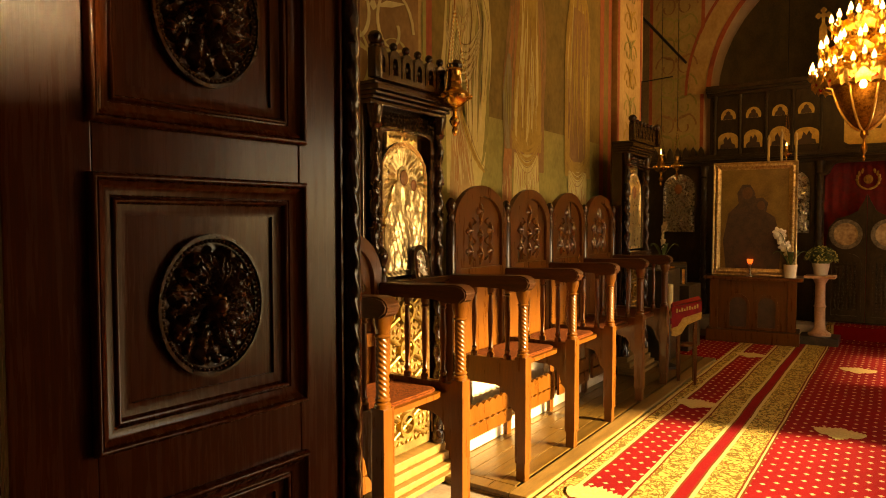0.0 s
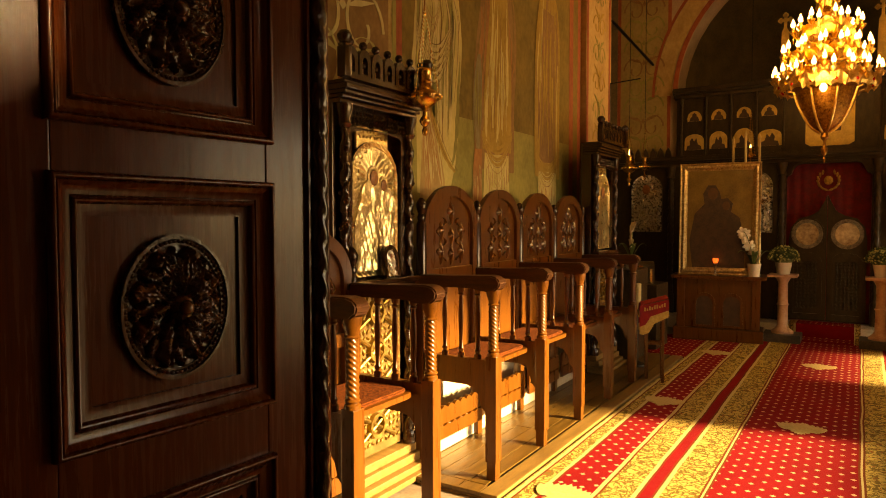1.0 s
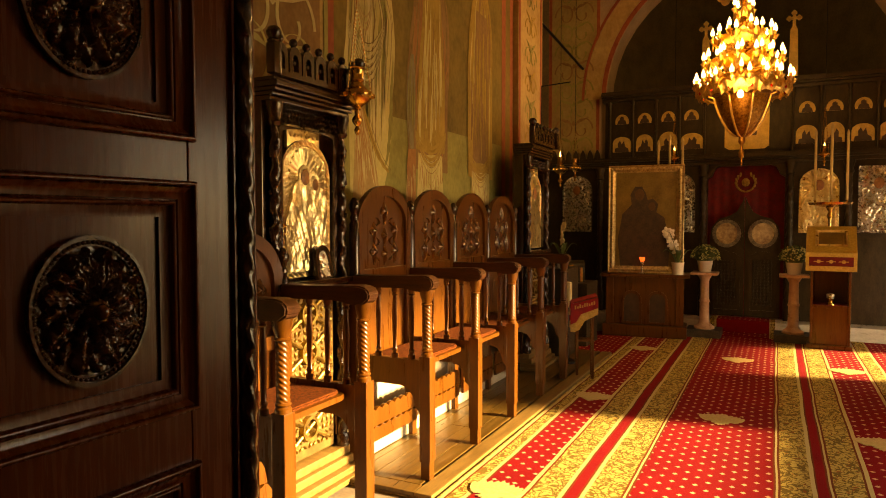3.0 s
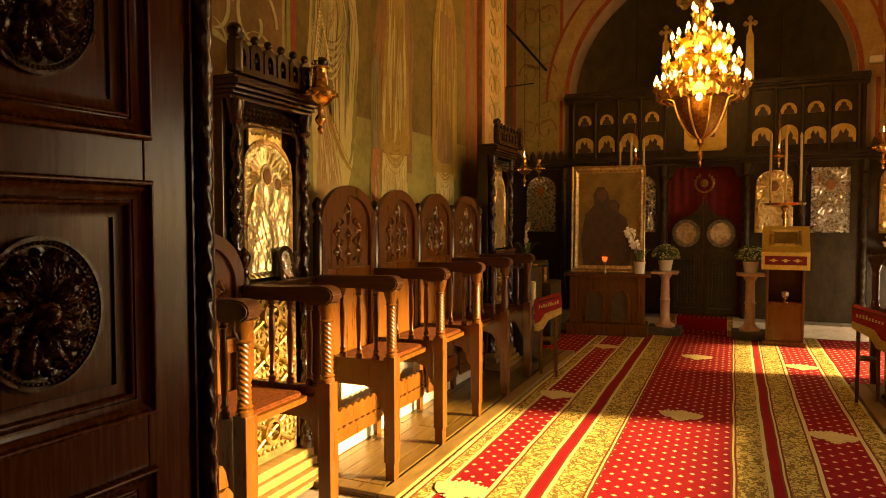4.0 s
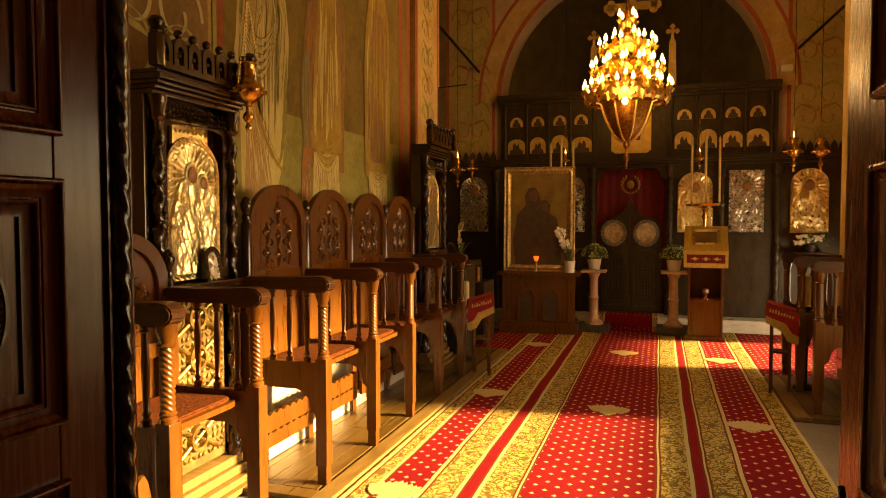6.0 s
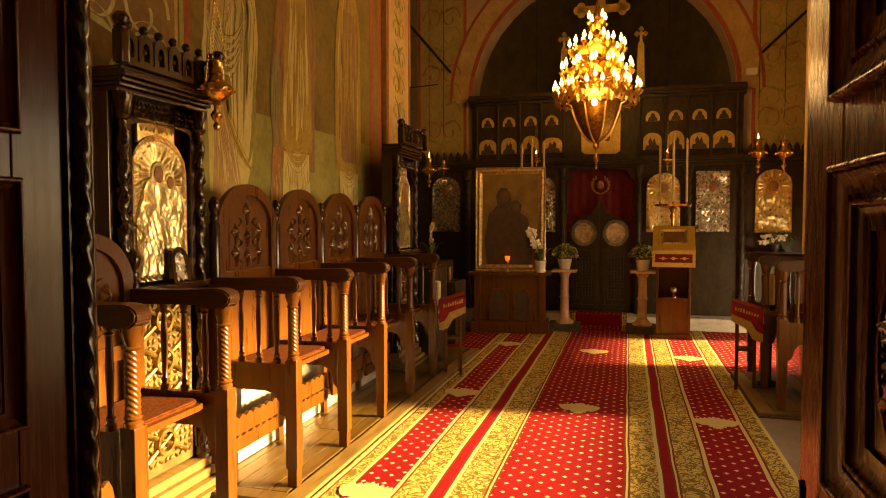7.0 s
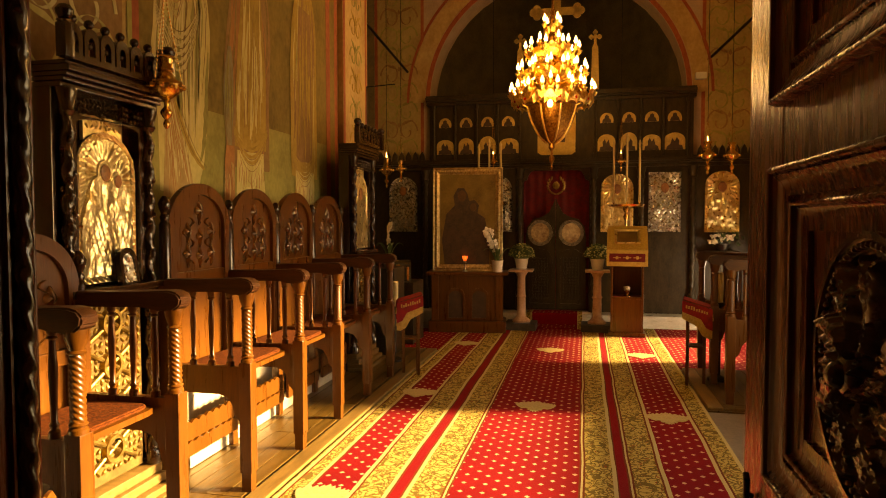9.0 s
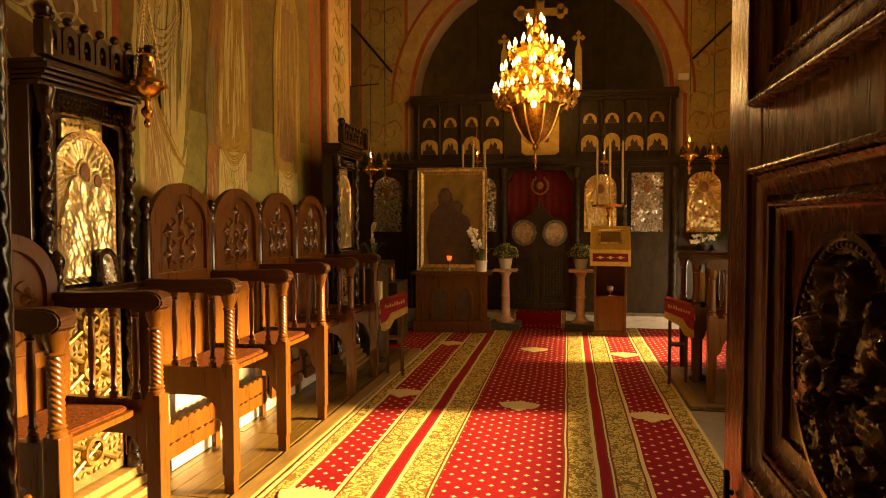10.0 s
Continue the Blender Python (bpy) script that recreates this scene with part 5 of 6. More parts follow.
for x in (-0.13, 0, 0.13):
    ball(bm, (x, -0.227, 1.065), 0.022, sy=0.15)
    rod(bm, (x - 0.05, -0.227, 1.065), (x + 0.05, -0.227, 1.065), 0.005, 6)
part("embroidery", bm, gold_cloth, cl)
li = thing("lectern_icon", "small gilt-framed icon lying on the lectern", "icon", pose(0.62, 9.3, 0, 0, 0, -3) @ pose(0, 0, 1.3, 38) @ pose(0, 0.02, 0.029))
bm = B()
moulding(bm, -0.17, 0.17, -0.15, 0.15, [(0, 0), (0, 0.015), (0.015, 0.02), (0.03, 0.012), (0.04, 0.0)])
part("frame", bm, gold, li, smooth=False, m=pose(0, 0, 0, -90))
part("painting", box(B(), -0.13, -0.11, 0.001, 0.13, 0.11, 0.006), old_gold, li, smooth=False)
bl = thing("glass_lamp", "dim red lamp in a small brass holder on the lectern shelf", "oil lamp", pose(0.62, 9.24, 0.531))
part("holder", lathe(B(), [(0.05, 0), (0.05, 0.015), (0.02, 0.03), (0.03, 0.06), (0.045, 0.08)], 14), brass, bl)
part("glass", lathe(B(), [(0.04, 0.08), (0.045, 0.13), (0.03, 0.14), (0.02, 0.1)], 14), silver, bl)
solid("shelf_mat", box(B(), 0.44, 9.18, 0.5305, 0.8, 9.45, 0.536), red_cloth, "red cloth mat on the lectern shelf", "mat")


desk_red = surface("bright crimson velvet", (0.17, 0.004, 0.005), (0.4, 0.012, 0.014), 12, (1, 1, 1), 0.8, bump=0.3, fine=300)
# low kneeling desks with crimson cloths
def cloth_desk(label, m):
    d = thing("prayer_desk", label, "prayer desk", m, "low desks with crimson cloths")
    for x in (-0.12, 0.12):
        for y in (-0.1, 0.12):
            part("leg", box(B(), x - 0.02, y - 0.02, -0.2, x + 0.02, y + 0.02, 0.72, 0.003), stall_wood, d, smooth=False)
    part("desk_top", box(B(), -0.17, -0.16, -0.015, 0.17, 0.18, 0.015, 0.004), stall_wood, d, smooth=False, m=pose(0, 0, 0.76, 14))
    part("shelf", box(B(), -0.12, -0.1, 0.25, 0.12, 0.12, 0.275), stall_wood, d, smooth=False)
    m = m @ Matrix.Translation((0, 0, 0.16)) @ Matrix.Diagonal((0.68, 0.68, 0.8, 1))
    d.matrix_basis = m
    c = thing("desk_cloth", "crimson velvet cloth with a gold border over the desk", "cloth", m, "crimson desk cloths")

    def fall(y0, z0, y1, z1, mat, name, t=0.008):
        bm = B()
        n = 10
        rows = []
        for i in range(n + 1):
            u = i / n
            w = 0.006 * math.sin(i * 1.7)
            rows.append([bm.verts.new((-0.19 + 0.38 * u, y + w * k, z + 0.004 * math.sin(i * 2.1))) for y, z, k in ((y0, z0, 0), ((y0 + y1) / 2, (z0 + z1) / 2, 1), (y1, z1, 2), (y1 + t, z1, 2), ((y0 + y1) / 2 + t, (z0 + z1) / 2, 1), (y0 + t, z0, 0))])
        for p, q in zip(rows, rows[1:]):
            for k in range(6):
                bm.faces.new((p[k], p[(k + 1) % 6], q[(k + 1) % 6], q[k]))
        bm.faces.new(rows[0])
        bm.faces.new(rows[-1][::-1])
        return part(name, bm, mat, c)

    part("top_cloth", box(B(), -0.185, -0.18, 0.016, 0.185, 0.19, 0.024, 0.004), desk_red, c, smooth=False, m=pose(0, 0, 0.76, 14))
    fall(-0.185, 0.735, -0.2, 0.66, desk_red, "front_fall")
    fall(-0.202, 0.665, -0.212, 0.585, gold_cloth, "gold_border")
    for i in range(2):
        s = (-1, 1)[i]
        bm = B()
        prism(bm, [(-0.2, 0.72), (0.19, 0.81), (0.19, 0.68), (-0.05, 0.6), (-0.12, 0.5), (-0.2, 0.47)], s * 0.187, s * 0.195, Matrix(((0, 1, 0, 0), (1, 0, 0, 0), (0, 0, 1, 0), (0, 0, 0, 1))))
        part("side_fall", bm, desk_red, c, smooth=False)
        bm = B()
        prism(bm, [(-0.2, 0.468), (-0.12, 0.498), (-0.05, 0.598), (0.19, 0.678), (0.19, 0.6), (0.0, 0.515), (-0.07, 0.41), (-0.15, 0.375), (-0.2, 0.385)], s * 0.187, s * 0.196, Matrix(((0, 1, 0, 0), (1, 0, 0, 0), (0, 0, 1, 0), (0, 0, 0, 1))))
        part("side_border", bm, gold_cloth, c, smooth=False)
    rnd = random.Random(2)
    for side in (-1, 1):
        for i in range(9):
            bar = box(B(), -0.01, -0.0015, 0.0, 0.01, 0.0015, rnd.choice((0.028, 0.036, 0.045)))
            part("embroidered_bar", bar, gold_cloth, c, smooth=False, m=pose(side * 0.197, -0.13 + i * 0.033, 0.66 + i * 0.0076, 0, 0, 90))
    return d


cloth_desk("low wooden desk covered with a crimson and gold cloth", pose(-1.68, 6.5, 0.0, 0, 0, -72))
cloth_desk("low wooden desk covered with a crimson and gold cloth", pose(1.1, 6.62, 0.0, 0, 0, 80))
# chest and pillar candle behind the stalls
ch = thing("chest", "small dark metal-bound chest on a dark table", "chest", pose(-2.33, 8.3, 0.78, 0, 0, 20))
part("box", box(B(), -0.17, -0.12, 0, 0.17, 0.12, 0.18, 0.008), screen_wood, ch, smooth=False)
bm = B()
prism(bm, [(-0.12, 0.181), (0.12, 0.181)] + arc(0, 0.19, 0.12, 0.08, 0, 180, 10), -0.17, 0.17, pose(0, 0, 0, 0, 0, 90))
part("lid", bm, screen_wood, ch, smooth=False)
part("clasp", box(B(), -0.03, -0.128, 0.12, 0.03, -0.12, 0.22), brass, ch, smooth=False)
for x in (-0.13, 0.13):
    part("band", box(B(), x - 0.015, -0.124, 0.0, x + 0.015, 0.124, 0.185), brass, ch, smooth=False)
solid("low_table", box(B(), -2.7, 8.05, 0.0, -2.05, 8.6, 0.78, 0.008), screen_wood, "dark low table holding a chest", "table")
lt = thing("lantern", "white pillar candle in a slim glass holder", "candle", pose(*near(-1.86, 6.55, 0.115)))
part("stand", lathe(B(), [(0.1, 0), (0.1, 0.02), (0.02, 0.05), (0.02, 0.55), (0.07, 0.58), (0.07, 0.6)], 14), iron, lt)
part("pillar_candle", lathe(B(), [(0.045, 0.6), (0.045, 0.86), (0.03, 0.87)], 14), wax, lt)
lt2 = thing("lantern", "white pillar candle on a slim iron stand", "candle", pose(1.31, 6.7, 0.03))
part("stand", lathe(B(), [(0.1, 0), (0.1, 0.02), (0.02, 0.05), (0.02, 0.7), (0.06, 0.73), (0.06, 0.75)], 14), iron, lt2)
part("pillar_candle", lathe(B(), [(0.035, 0.75), (0.035, 1.02), (0.02, 1.03)], 14), wax, lt2)
# white flowers under the gilded icon
vase = thing("flower_arrangement", "white flowers with dark leaves in a low bowl below an icon", "flowers", pose(1.98, 10.05, 1.12))
part("bracket", box(B(), -0.22, -0.06, -0.06, 0.22, 0.17, 0.0, 0.006), screen_wood, vase, smooth=False)
part("bowl", lathe(B(), [(0.05, 0), (0.09, 0.06), (0.1, 0.1), (0.08, 0.1)], 14), iron, vase)
rnd = random.Random(8)
for i in range(12):
    bm = B()
    c = Vector((rnd.uniform(-0.2, 0.12), rnd.uniform(-0.06, 0.04), rnd.uniform(0.12, 0.24)))
    for j in range(6):
        q = Matrix.Translation(c) @ pose(0, 0, 0, rnd.uniform(50, 100), rnd.uniform(-30, 30), 60 * j) @ Matrix.Translation((0.025, 0, 0)) @ Matrix.Diagonal((1.2, 0.8, 0.3, 1))
        bmesh.ops.create_icosphere(bm, subdivisions=1, radius=0.03, matrix=q)
    part("blossom", bm, petal_white, vase)
bm = B()
for i in range(40):
    q = pose(rnd.uniform(-0.12, 0.25), rnd.uniform(-0.08, 0.05), rnd.uniform(0.08, 0.27), rnd.uniform(0, 180), rnd.uniform(-60, 60), rnd.uniform(0, 360))
    bm.faces.new([bm.verts.new(q @ Vector(v)) for v in ((0, -0.05, 0), (0.018, 0, 0.006), (0, 0.05, 0), (-0.018, 0, 0.006))])
part("leaves", bm, leaf_green, vase)["kind"] = "stuff"

# ---- chandelier ----
CH = pose(-0.345, 8.2, 0)
cd = thing("chandelier", "large gilded brass chandelier with tiers of lit candle bulbs", "chandelier", CH)


def leafy_ring(r, z, h, n, lean):
    """A thin band whose upper edge rises in leaves and whose lower edge hangs in drops."""
    bm = B()
    seg = n * 8
    rows = []
    for k in range(7):
        t = k / 6
        ring = []
        for i in range(seg):
            a = math.tau * i / seg
            c = abs(math.sin(a * n / 2))
            low, high = -h * (0.35 + 0.35 * (1 - c) ** 2), h * (0.25 + 0.75 * c ** 1.6)
            rr = r * (1 + lean * (t - 0.4)) + 0.012 * c * math.sin(math.pi * t) + 0.004 * math.cos(a * n * 2)
            ring.append(bm.verts.new((rr * math.cos(a), rr * math.sin(a), z + low + (high - low) * t)))
        rows.append(ring)
    for p, q in zip(rows, rows[1:]):
        for i in range(seg):
            bm.faces.new((p[i], p[(i + 1) % seg], q[(i + 1) % seg], q[i]))
    return bm


bm = B()
prof = [(0.016, 2.49), (0.047, 2.497), (0.086, 2.52), (0.121, 2.55), (0.156, 2.59), (0.187, 2.64), (0.215, 2.69), (0.239, 2.74), (0.258, 2.79), (0.275, 2.84), (0.289, 2.89), (0.301, 2.93), (0.36, 2.945), (0.368, 2.975), (0.342, 3.0)]
SEG = 96
rings = [[bm.verts.new((r * (1 + 0.03 * abs(math.cos(4 * math.tau * i / SEG)) + 0.012 * math.sin(z * 160) * math.sin(12 * math.tau * i / SEG)) * math.cos(math.tau * i / SEG), r * (1 + 0.03 * abs(math.cos(4 * math.tau * i / SEG)) + 0.012 * math.sin(z * 160) * math.sin(12 * math.tau * i / SEG)) * math.sin(math.tau * i / SEG), z)) for i in range(SEG)] for r, z in prof]
for p, q in zip(rings, rings[1:]):
    for i in range(SEG):
        bm.faces.new((p[i], p[(i + 1) % SEG], q[(i + 1) % SEG], q[i]))
part("bowl", bm, lamp_gilt, cd, "embossed amber-gilt bowl")
part("bowl_rim", leafy_ring(0.47, 2.97, 0.09, 22, 0.1), arm_gilt, cd, "leafy gilded rim")
gem_me = mesh_of("gem", ball(B(), (0, 0, 0), 0.022, sx=0.5, sz=1.2, u=10, v=6), red_glass, True)
for i in range(14):
    a = math.tau * i / 14
    shared("gem", gem_me, cd, pose(0.475 * math.cos(a), 0.475 * math.sin(a), 2.985, 0, 0, math.degrees(a)))
part("drop", lathe(B(), [(0.004, 2.17), (0.018, 2.21), (0.006, 2.24), (0.03, 2.28), (0.034, 2.32), (0.014, 2.36), (0.012, 2.4), (0.04, 2.44), (0.03, 2.5)], 14), lamp_gilt, cd)
part("column", lathe(B(), [(0.09, 3.0), (0.05, 3.1), (0.09, 3.18), (0.05, 3.26), (0.045, 3.4), (0.08, 3.47), (0.04, 3.54), (0.035, 3.7), (0.06, 3.76), (0.03, 3.82), (0.02, 4.1)], 16), lamp_gilt, cd)


def swept(bm, pts, radius, n=8):
    """One unbroken tube along points in the x-z plane."""
    rings = []
    for i, p in enumerate(pts):
        d = (pts[min(i + 1, len(pts) - 1)] - pts[max(i - 1, 0)]).normalized()
        up = Vector((-d.z, 0, d.x))
        rings.append([bm.verts.new(p + radius * (math.cos(math.tau * k / n) * up + math.sin(math.tau * k / n) * Vector((0, 1, 0)))) for k in range(n)])
    for p, q in zip(rings, rings[1:]):
        for k in range(n):
            bm.faces.new((p[k], p[(k + 1) % n], q[(k + 1) % n], q[k]))
    bm.faces.new(rings[0][::-1])
    bm.faces.new(rings[-1])
    return bm


rib_me = mesh_of("rib", swept(B(), [Vector((r * 1.035 + 0.004, 0, z)) for r, z in prof[1:13]], 0.013), arm_gilt, True)
for i in range(8):
    a = math.degrees(math.tau * (i + 0.5) / 8)
    shared("rib", rib_me, cd, pose(0, 0, 0, 0, 0, a))
cup_me = mesh_of("cup", lathe(B(), [(0.008, -0.05), (0.022, -0.035), (0.036, -0.012), (0.042, -0.002), (0.016, 0.0), (0.014, 0.04)], 12), arm_gilt, True)
bulb_me = mesh_of("bulb", lathe(B(), [(0.012, 0.0), (0.023, 0.024), (0.021, 0.045), (0.01, 0.075), (0.002, 0.095)], 10), flame, True)
frond_me = mesh_of("frond", prism(B(), [(0, -0.06), (0.03, -0.03), (0.022, -0.005), (0.034, 0.02), (0.018, 0.035), (0.014, 0.06), (0, 0.085), (-0.014, 0.06), (-0.018, 0.035), (-0.034, 0.02), (-0.022, -0.005), (-0.03, -0.03)], -0.006, 0.006), arm_gilt)
for r, z, n, off in ((0.5, 3.09, 18, 0.0), (0.36, 3.17, 10, 0.5), (0.41, 3.34, 14, 0.3), (0.27, 3.4, 8, 0.0), (0.32, 3.6, 10, 0.2), (0.19, 3.68, 5, 0.1), (0.11, 3.91, 4, 0.4)):
    part("tier_ring", leafy_ring(r * 0.8, z - 0.07, 0.075, max(6, n), 0.25), arm_gilt, cd, "leafy gilded ring of a tier")
    pts = [Vector((r * (0.15 + 0.85 * t), 0, z - 0.1 - 0.06 * math.sin(math.pi * t) + 0.06 * t * t)) for t in [j / 9 for j in range(10)]]
    arm_me = mesh_of("arm", swept(B(), pts, 0.011), arm_gilt, True)
    for i in range(n):
        a = math.degrees(math.tau * (i + off) / n)
        ao = shared("arm", arm_me, cd, pose(0, 0, 0, 0, 0, a))
        shared("cup", cup_me, ao, pose(r, 0, z))
        shared("bulb", bulb_me, ao, pose(r, 0, z + 0.035))["label"] = "lit flame-shaped bulb"
        shared("frond", frond_me, ao, pose(r * 0.98, 0, z - 0.075, 0, 14, 90))
part("front_bulb", lathe(B(), [(0.02, 0), (0.035, 0.03), (0.03, 0.06), (0.004, 0.1)], 10), flame, cd, "lit flame-shaped bulb", m=pose(0.0, -0.44, 2.86))
part("suspension", rod(B(), (0, 0, 4.1), (0, 0, TOP), 0.012), lamp_gilt, cd)
for i in range(3):
    a = math.tau * i / 3 + 0.3
    part("stay_wire", rod(B(), (0.33 * math.cos(a), 0.33 * math.sin(a), 2.98), (0, 0, 4.2), 0.004, 6), lamp_gilt, cd)
# Unseen fill lamps before the chandelier, added to brighten its bowl and the screen.
for z, e in ((2.95, 6.6), (3.75, 5.2)):
    lamp = new("chandelier_fill", bpy.data.lights.new("chandelier_fill", "POINT"))
    lamp.data.energy, lamp.data.color, lamp.data.shadow_soft_size = e, (1.0, 0.6, 0.24), 0.22
    lamp.location = (-0.345, 8.2 - 0.72, z)
# foot of another hanging lamp above the nave
hanging_lamp("small gilded hanging lamp high in the nave", TOP, (-0.78, 6.6, 4.0), False, 1.6, gold)
# iron tie bars
for a, c in (((-2.9, 7.74, 4.35), (-2.75, 10.42, 3.95)), ((2.55, 8.6, 4.5), (1.85, 10.42, 3.95))):
    solid("tie_bar", rod(B(), a, c, 0.02), iron, "dark iron tie bar across the bay", "tie bar", "structure", smooth=True)
hk = B()
rod(hk, (-2.5, 7.62, 3.15), (-2.15, 7.62, 3.17), 0.007, 6)
rod(hk, (-2.5, 7.62, 2.5), (-2.5, 7.62, 3.16), 0.006, 6)
solid("wall_hook", hk, iron, "thin iron bracket on the pilaster", "bracket", "structure", smooth=True)
# loudspeaker-like white fitting by the arch
solid("small_lamp", box(B(), 1.62, 10.3, 3.62, 1.78, 10.41, 3.72, 0.02), white_pot, "small pale fitting on the arch wall", "light fitting")



# ---- wall paintings: plain painted shapes, no faces ----
def fresco_mat(name, a, c, scale=3.2):
    if "red" not in name:
        a, c = [tuple(0.86 * u + 0.14 * v for u, v in zip(p, q)) for p, q in ((a, (0.33, 0.25, 0.08)), (c, (0.5, 0.4, 0.15)))]
    return surface("painted " + name, a, c, scale, (1, 1, 0.7), 0.88, bump=0.15, fine=30, spread=(0.38, 0.62))


ochre = fresco_mat("ochre", (0.3, 0.19, 0.03), (0.46, 0.31, 0.075))
sage = fresco_mat("sage green", (0.2, 0.19, 0.055), (0.33, 0.31, 0.1))
cream = fresco_mat("cream", (0.5, 0.43, 0.17), (0.68, 0.6, 0.28))
rust = fresco_mat("rust", (0.3, 0.11, 0.04), (0.44, 0.19, 0.07))
brick_red = fresco_mat("brick red border", (0.26, 0.06, 0.03), (0.4, 0.12, 0.06))
slate = fresco_mat("grey blue", (0.19, 0.165, 0.1), (0.28, 0.25, 0.16))
line_paint = fresco_mat("pale brown line", (0.12, 0.065, 0.016), (0.2, 0.11, 0.032))
brown = fresco_mat("brown", (0.2, 0.1, 0.04), (0.32, 0.18, 0.08))
rose = fresco_mat("rose", (0.38, 0.24, 0.1), (0.54, 0.38, 0.18))
WALLX = -2.449


outline_paint = fresco_mat("mid brown", (0.2, 0.11, 0.03), (0.3, 0.18, 0.06))
umber = fresco_mat("olive ochre", (0.11, 0.074, 0.012), (0.21, 0.145, 0.032))
pale_cream = fresco_mat("pale cream", (0.56, 0.48, 0.24), (0.72, 0.64, 0.36))


def wall_pose(y, lift=0.0):
    return pose(WALLX + lift, y, 0, 0, 0, 90)


def band(name, y0, y1, z0, z1, mat, lift, parent):
    part(name, box(B(), y0, -0.001, z0, y1, 0.001, z1), mat, parent, smooth=False, m=pose(WALLX + lift, 0, 0, 0, 0, 90))


mural = thing("mural", "faded wall painting of tall robed shapes on ochre and green", "wall painting", NEAR, kind="structure")
band("background", 3.4, 6.2, 2.3, 6.0, umber, 0.002, mural)
band("ground_strip", 3.4, 6.2, 0.9, 2.3, sage, 0.002, mural)
band("border", 3.3, 3.34, 0.3, 6.0, sage, 0.003, mural)
band("border", 3.34, 3.4, 0.3, 6.0, brick_red, 0.003, mural)
band("border", 6.2, 6.3, 0.3, 6.0, brick_red, 0.003, mural)
band("border", 6.3, 6.42, 0.3, 6.0, umber, 0.003, mural)
band("border", 6.42, 6.5, 0.3, 6.0, brick_red, 0.003, mural)
band("border", 2.3, 2.36, 0.3, 6.0, brick_red, 0.003, mural)
band("border", 0.5, 2.29, 0.3, 6.0, rose, 0.003, mural)


def softened(pts, times=2):
    pts = [(a[0] + (c[0] - a[0]) * t, a[1] + (c[1] - a[1]) * t) for a, c in zip(pts, pts[1:] + pts[:1]) for t in (0.0, 0.12, 0.5, 0.88)]
    for _ in range(times):
        pts = [q for a, c in zip(pts, pts[1:] + pts[:1]) for q in ((0.75 * a[0] + 0.25 * c[0], 0.75 * a[1] + 0.25 * c[1]), (0.25 * a[0] + 0.75 * c[0], 0.25 * a[1] + 0.75 * c[1]))]
    return pts


LEVEL = [0.004]


def on_wall(name, bm, mat, label=""):
    LEVEL[0] += 0.00014
    return part(name, bm, mat, mural, label, smooth=False, m=pose(WALLX + LEVEL[0], 0, 0, 0, 0, 90))


def painted(name, pts, mat, outline=None):
    """A flat painted shape with softened, uneven edges and a thin drawn outline."""
    edge = [(x + 0.014 * noise.noise(Vector((x * 6, z * 5, 1))), z + 0.014 * noise.noise(Vector((x * 6, z * 5, 9)))) for x, z in softened(pts)]
    bm = B()
    f = bm.faces.new([bm.verts.new((x, 0, z)) for x, z in edge])
    bmesh.ops.triangulate(bm, faces=[f])
    on_wall(name, bm, mat)
    if outline:
        strokes("drawn_outline", [edge + edge[:1]], outline, 0.0035)


def strokes(name, lines, mat, w):
    """Brush lines through points, thinning at both ends, as one painted layer."""
    bm = B()
    for line in lines:
        n = len(line)
        rows = []
        for i, (x, z) in enumerate(line):
            a, c = line[max(0, i - 1)], line[min(n - 1, i + 1)]
            dx, dz = c[0] - a[0], c[1] - a[1]
            q = math.hypot(dx, dz) or 1.0
            h = w * (0.25 + 0.75 * math.sin(math.pi * (i + 0.5) / n)) * (0.8 + 0.5 * noise.noise(Vector((x * 20, z * 20, 3))))
            rows.append((bm.verts.new((x - dz / q * h / 2, 0, z + dx / q * h / 2)), bm.verts.new((x + dz / q * h / 2, 0, z - dx / q * h / 2))))
        for p, q in zip(rows, rows[1:]):
            bm.faces.new((p[0], p[1], q[1], q[0]))
    return on_wall(name, bm, mat, "painted lines")


def robe(name, left, right, mat, dark, light, count, seed, wash=None):
    """A painted garment between two edges, each a list of (z, x) from the foot up, with folds that follow both."""
    lz, lx = zip(*left)
    rz, rx = zip(*right)
    foot, head = max(lz[0], rz[0]), min(lz[-1], rz[-1])
    zs = [foot + (head - foot) * k / 10 for k in range(11)]
    at = lambda u, z: (1 - u) * float(np.interp(z, lz, lx)) + u * float(np.interp(z, rz, rx))
    painted(name, [(at(0, z), z) for z in zs] + [(at(1, z), z) for z in zs[::-1]], mat, outline_paint)
    rnd = random.Random(seed)
    for tone, share, w in ((wash, 0.6, 0.06), (light, 1.0, 0.022), (dark, 1.3, 0.0095)):
        if tone is None:
            continue
        lines = []
        for k in range(int(count * share)):
            u = (k + rnd.uniform(0.2, 0.8)) / int(count * share)
            u = 0.06 + 0.88 * u
            a = rnd.uniform(0.0, 0.45)
            c = min(1.0, a + rnd.uniform(0.25, 0.6))
            sway, hook = rnd.uniform(-0.06, 0.06), rnd.choice((-1, 1)) * rnd.uniform(0.0, 0.09)
            line = []
            for q in range(16):
                t = q / 15
                z = foot + (head - foot) * (a + (c - a) * t)
                v = min(0.97, max(0.03, u + sway * math.sin(math.pi * t) + hook * max(0.0, t - 0.75) * 4))
                line.append((at(v, z), z + 0.012 * math.sin(6 * t + k)))
            lines.append(line)
        strokes(name + "_folds", lines, tone, w)


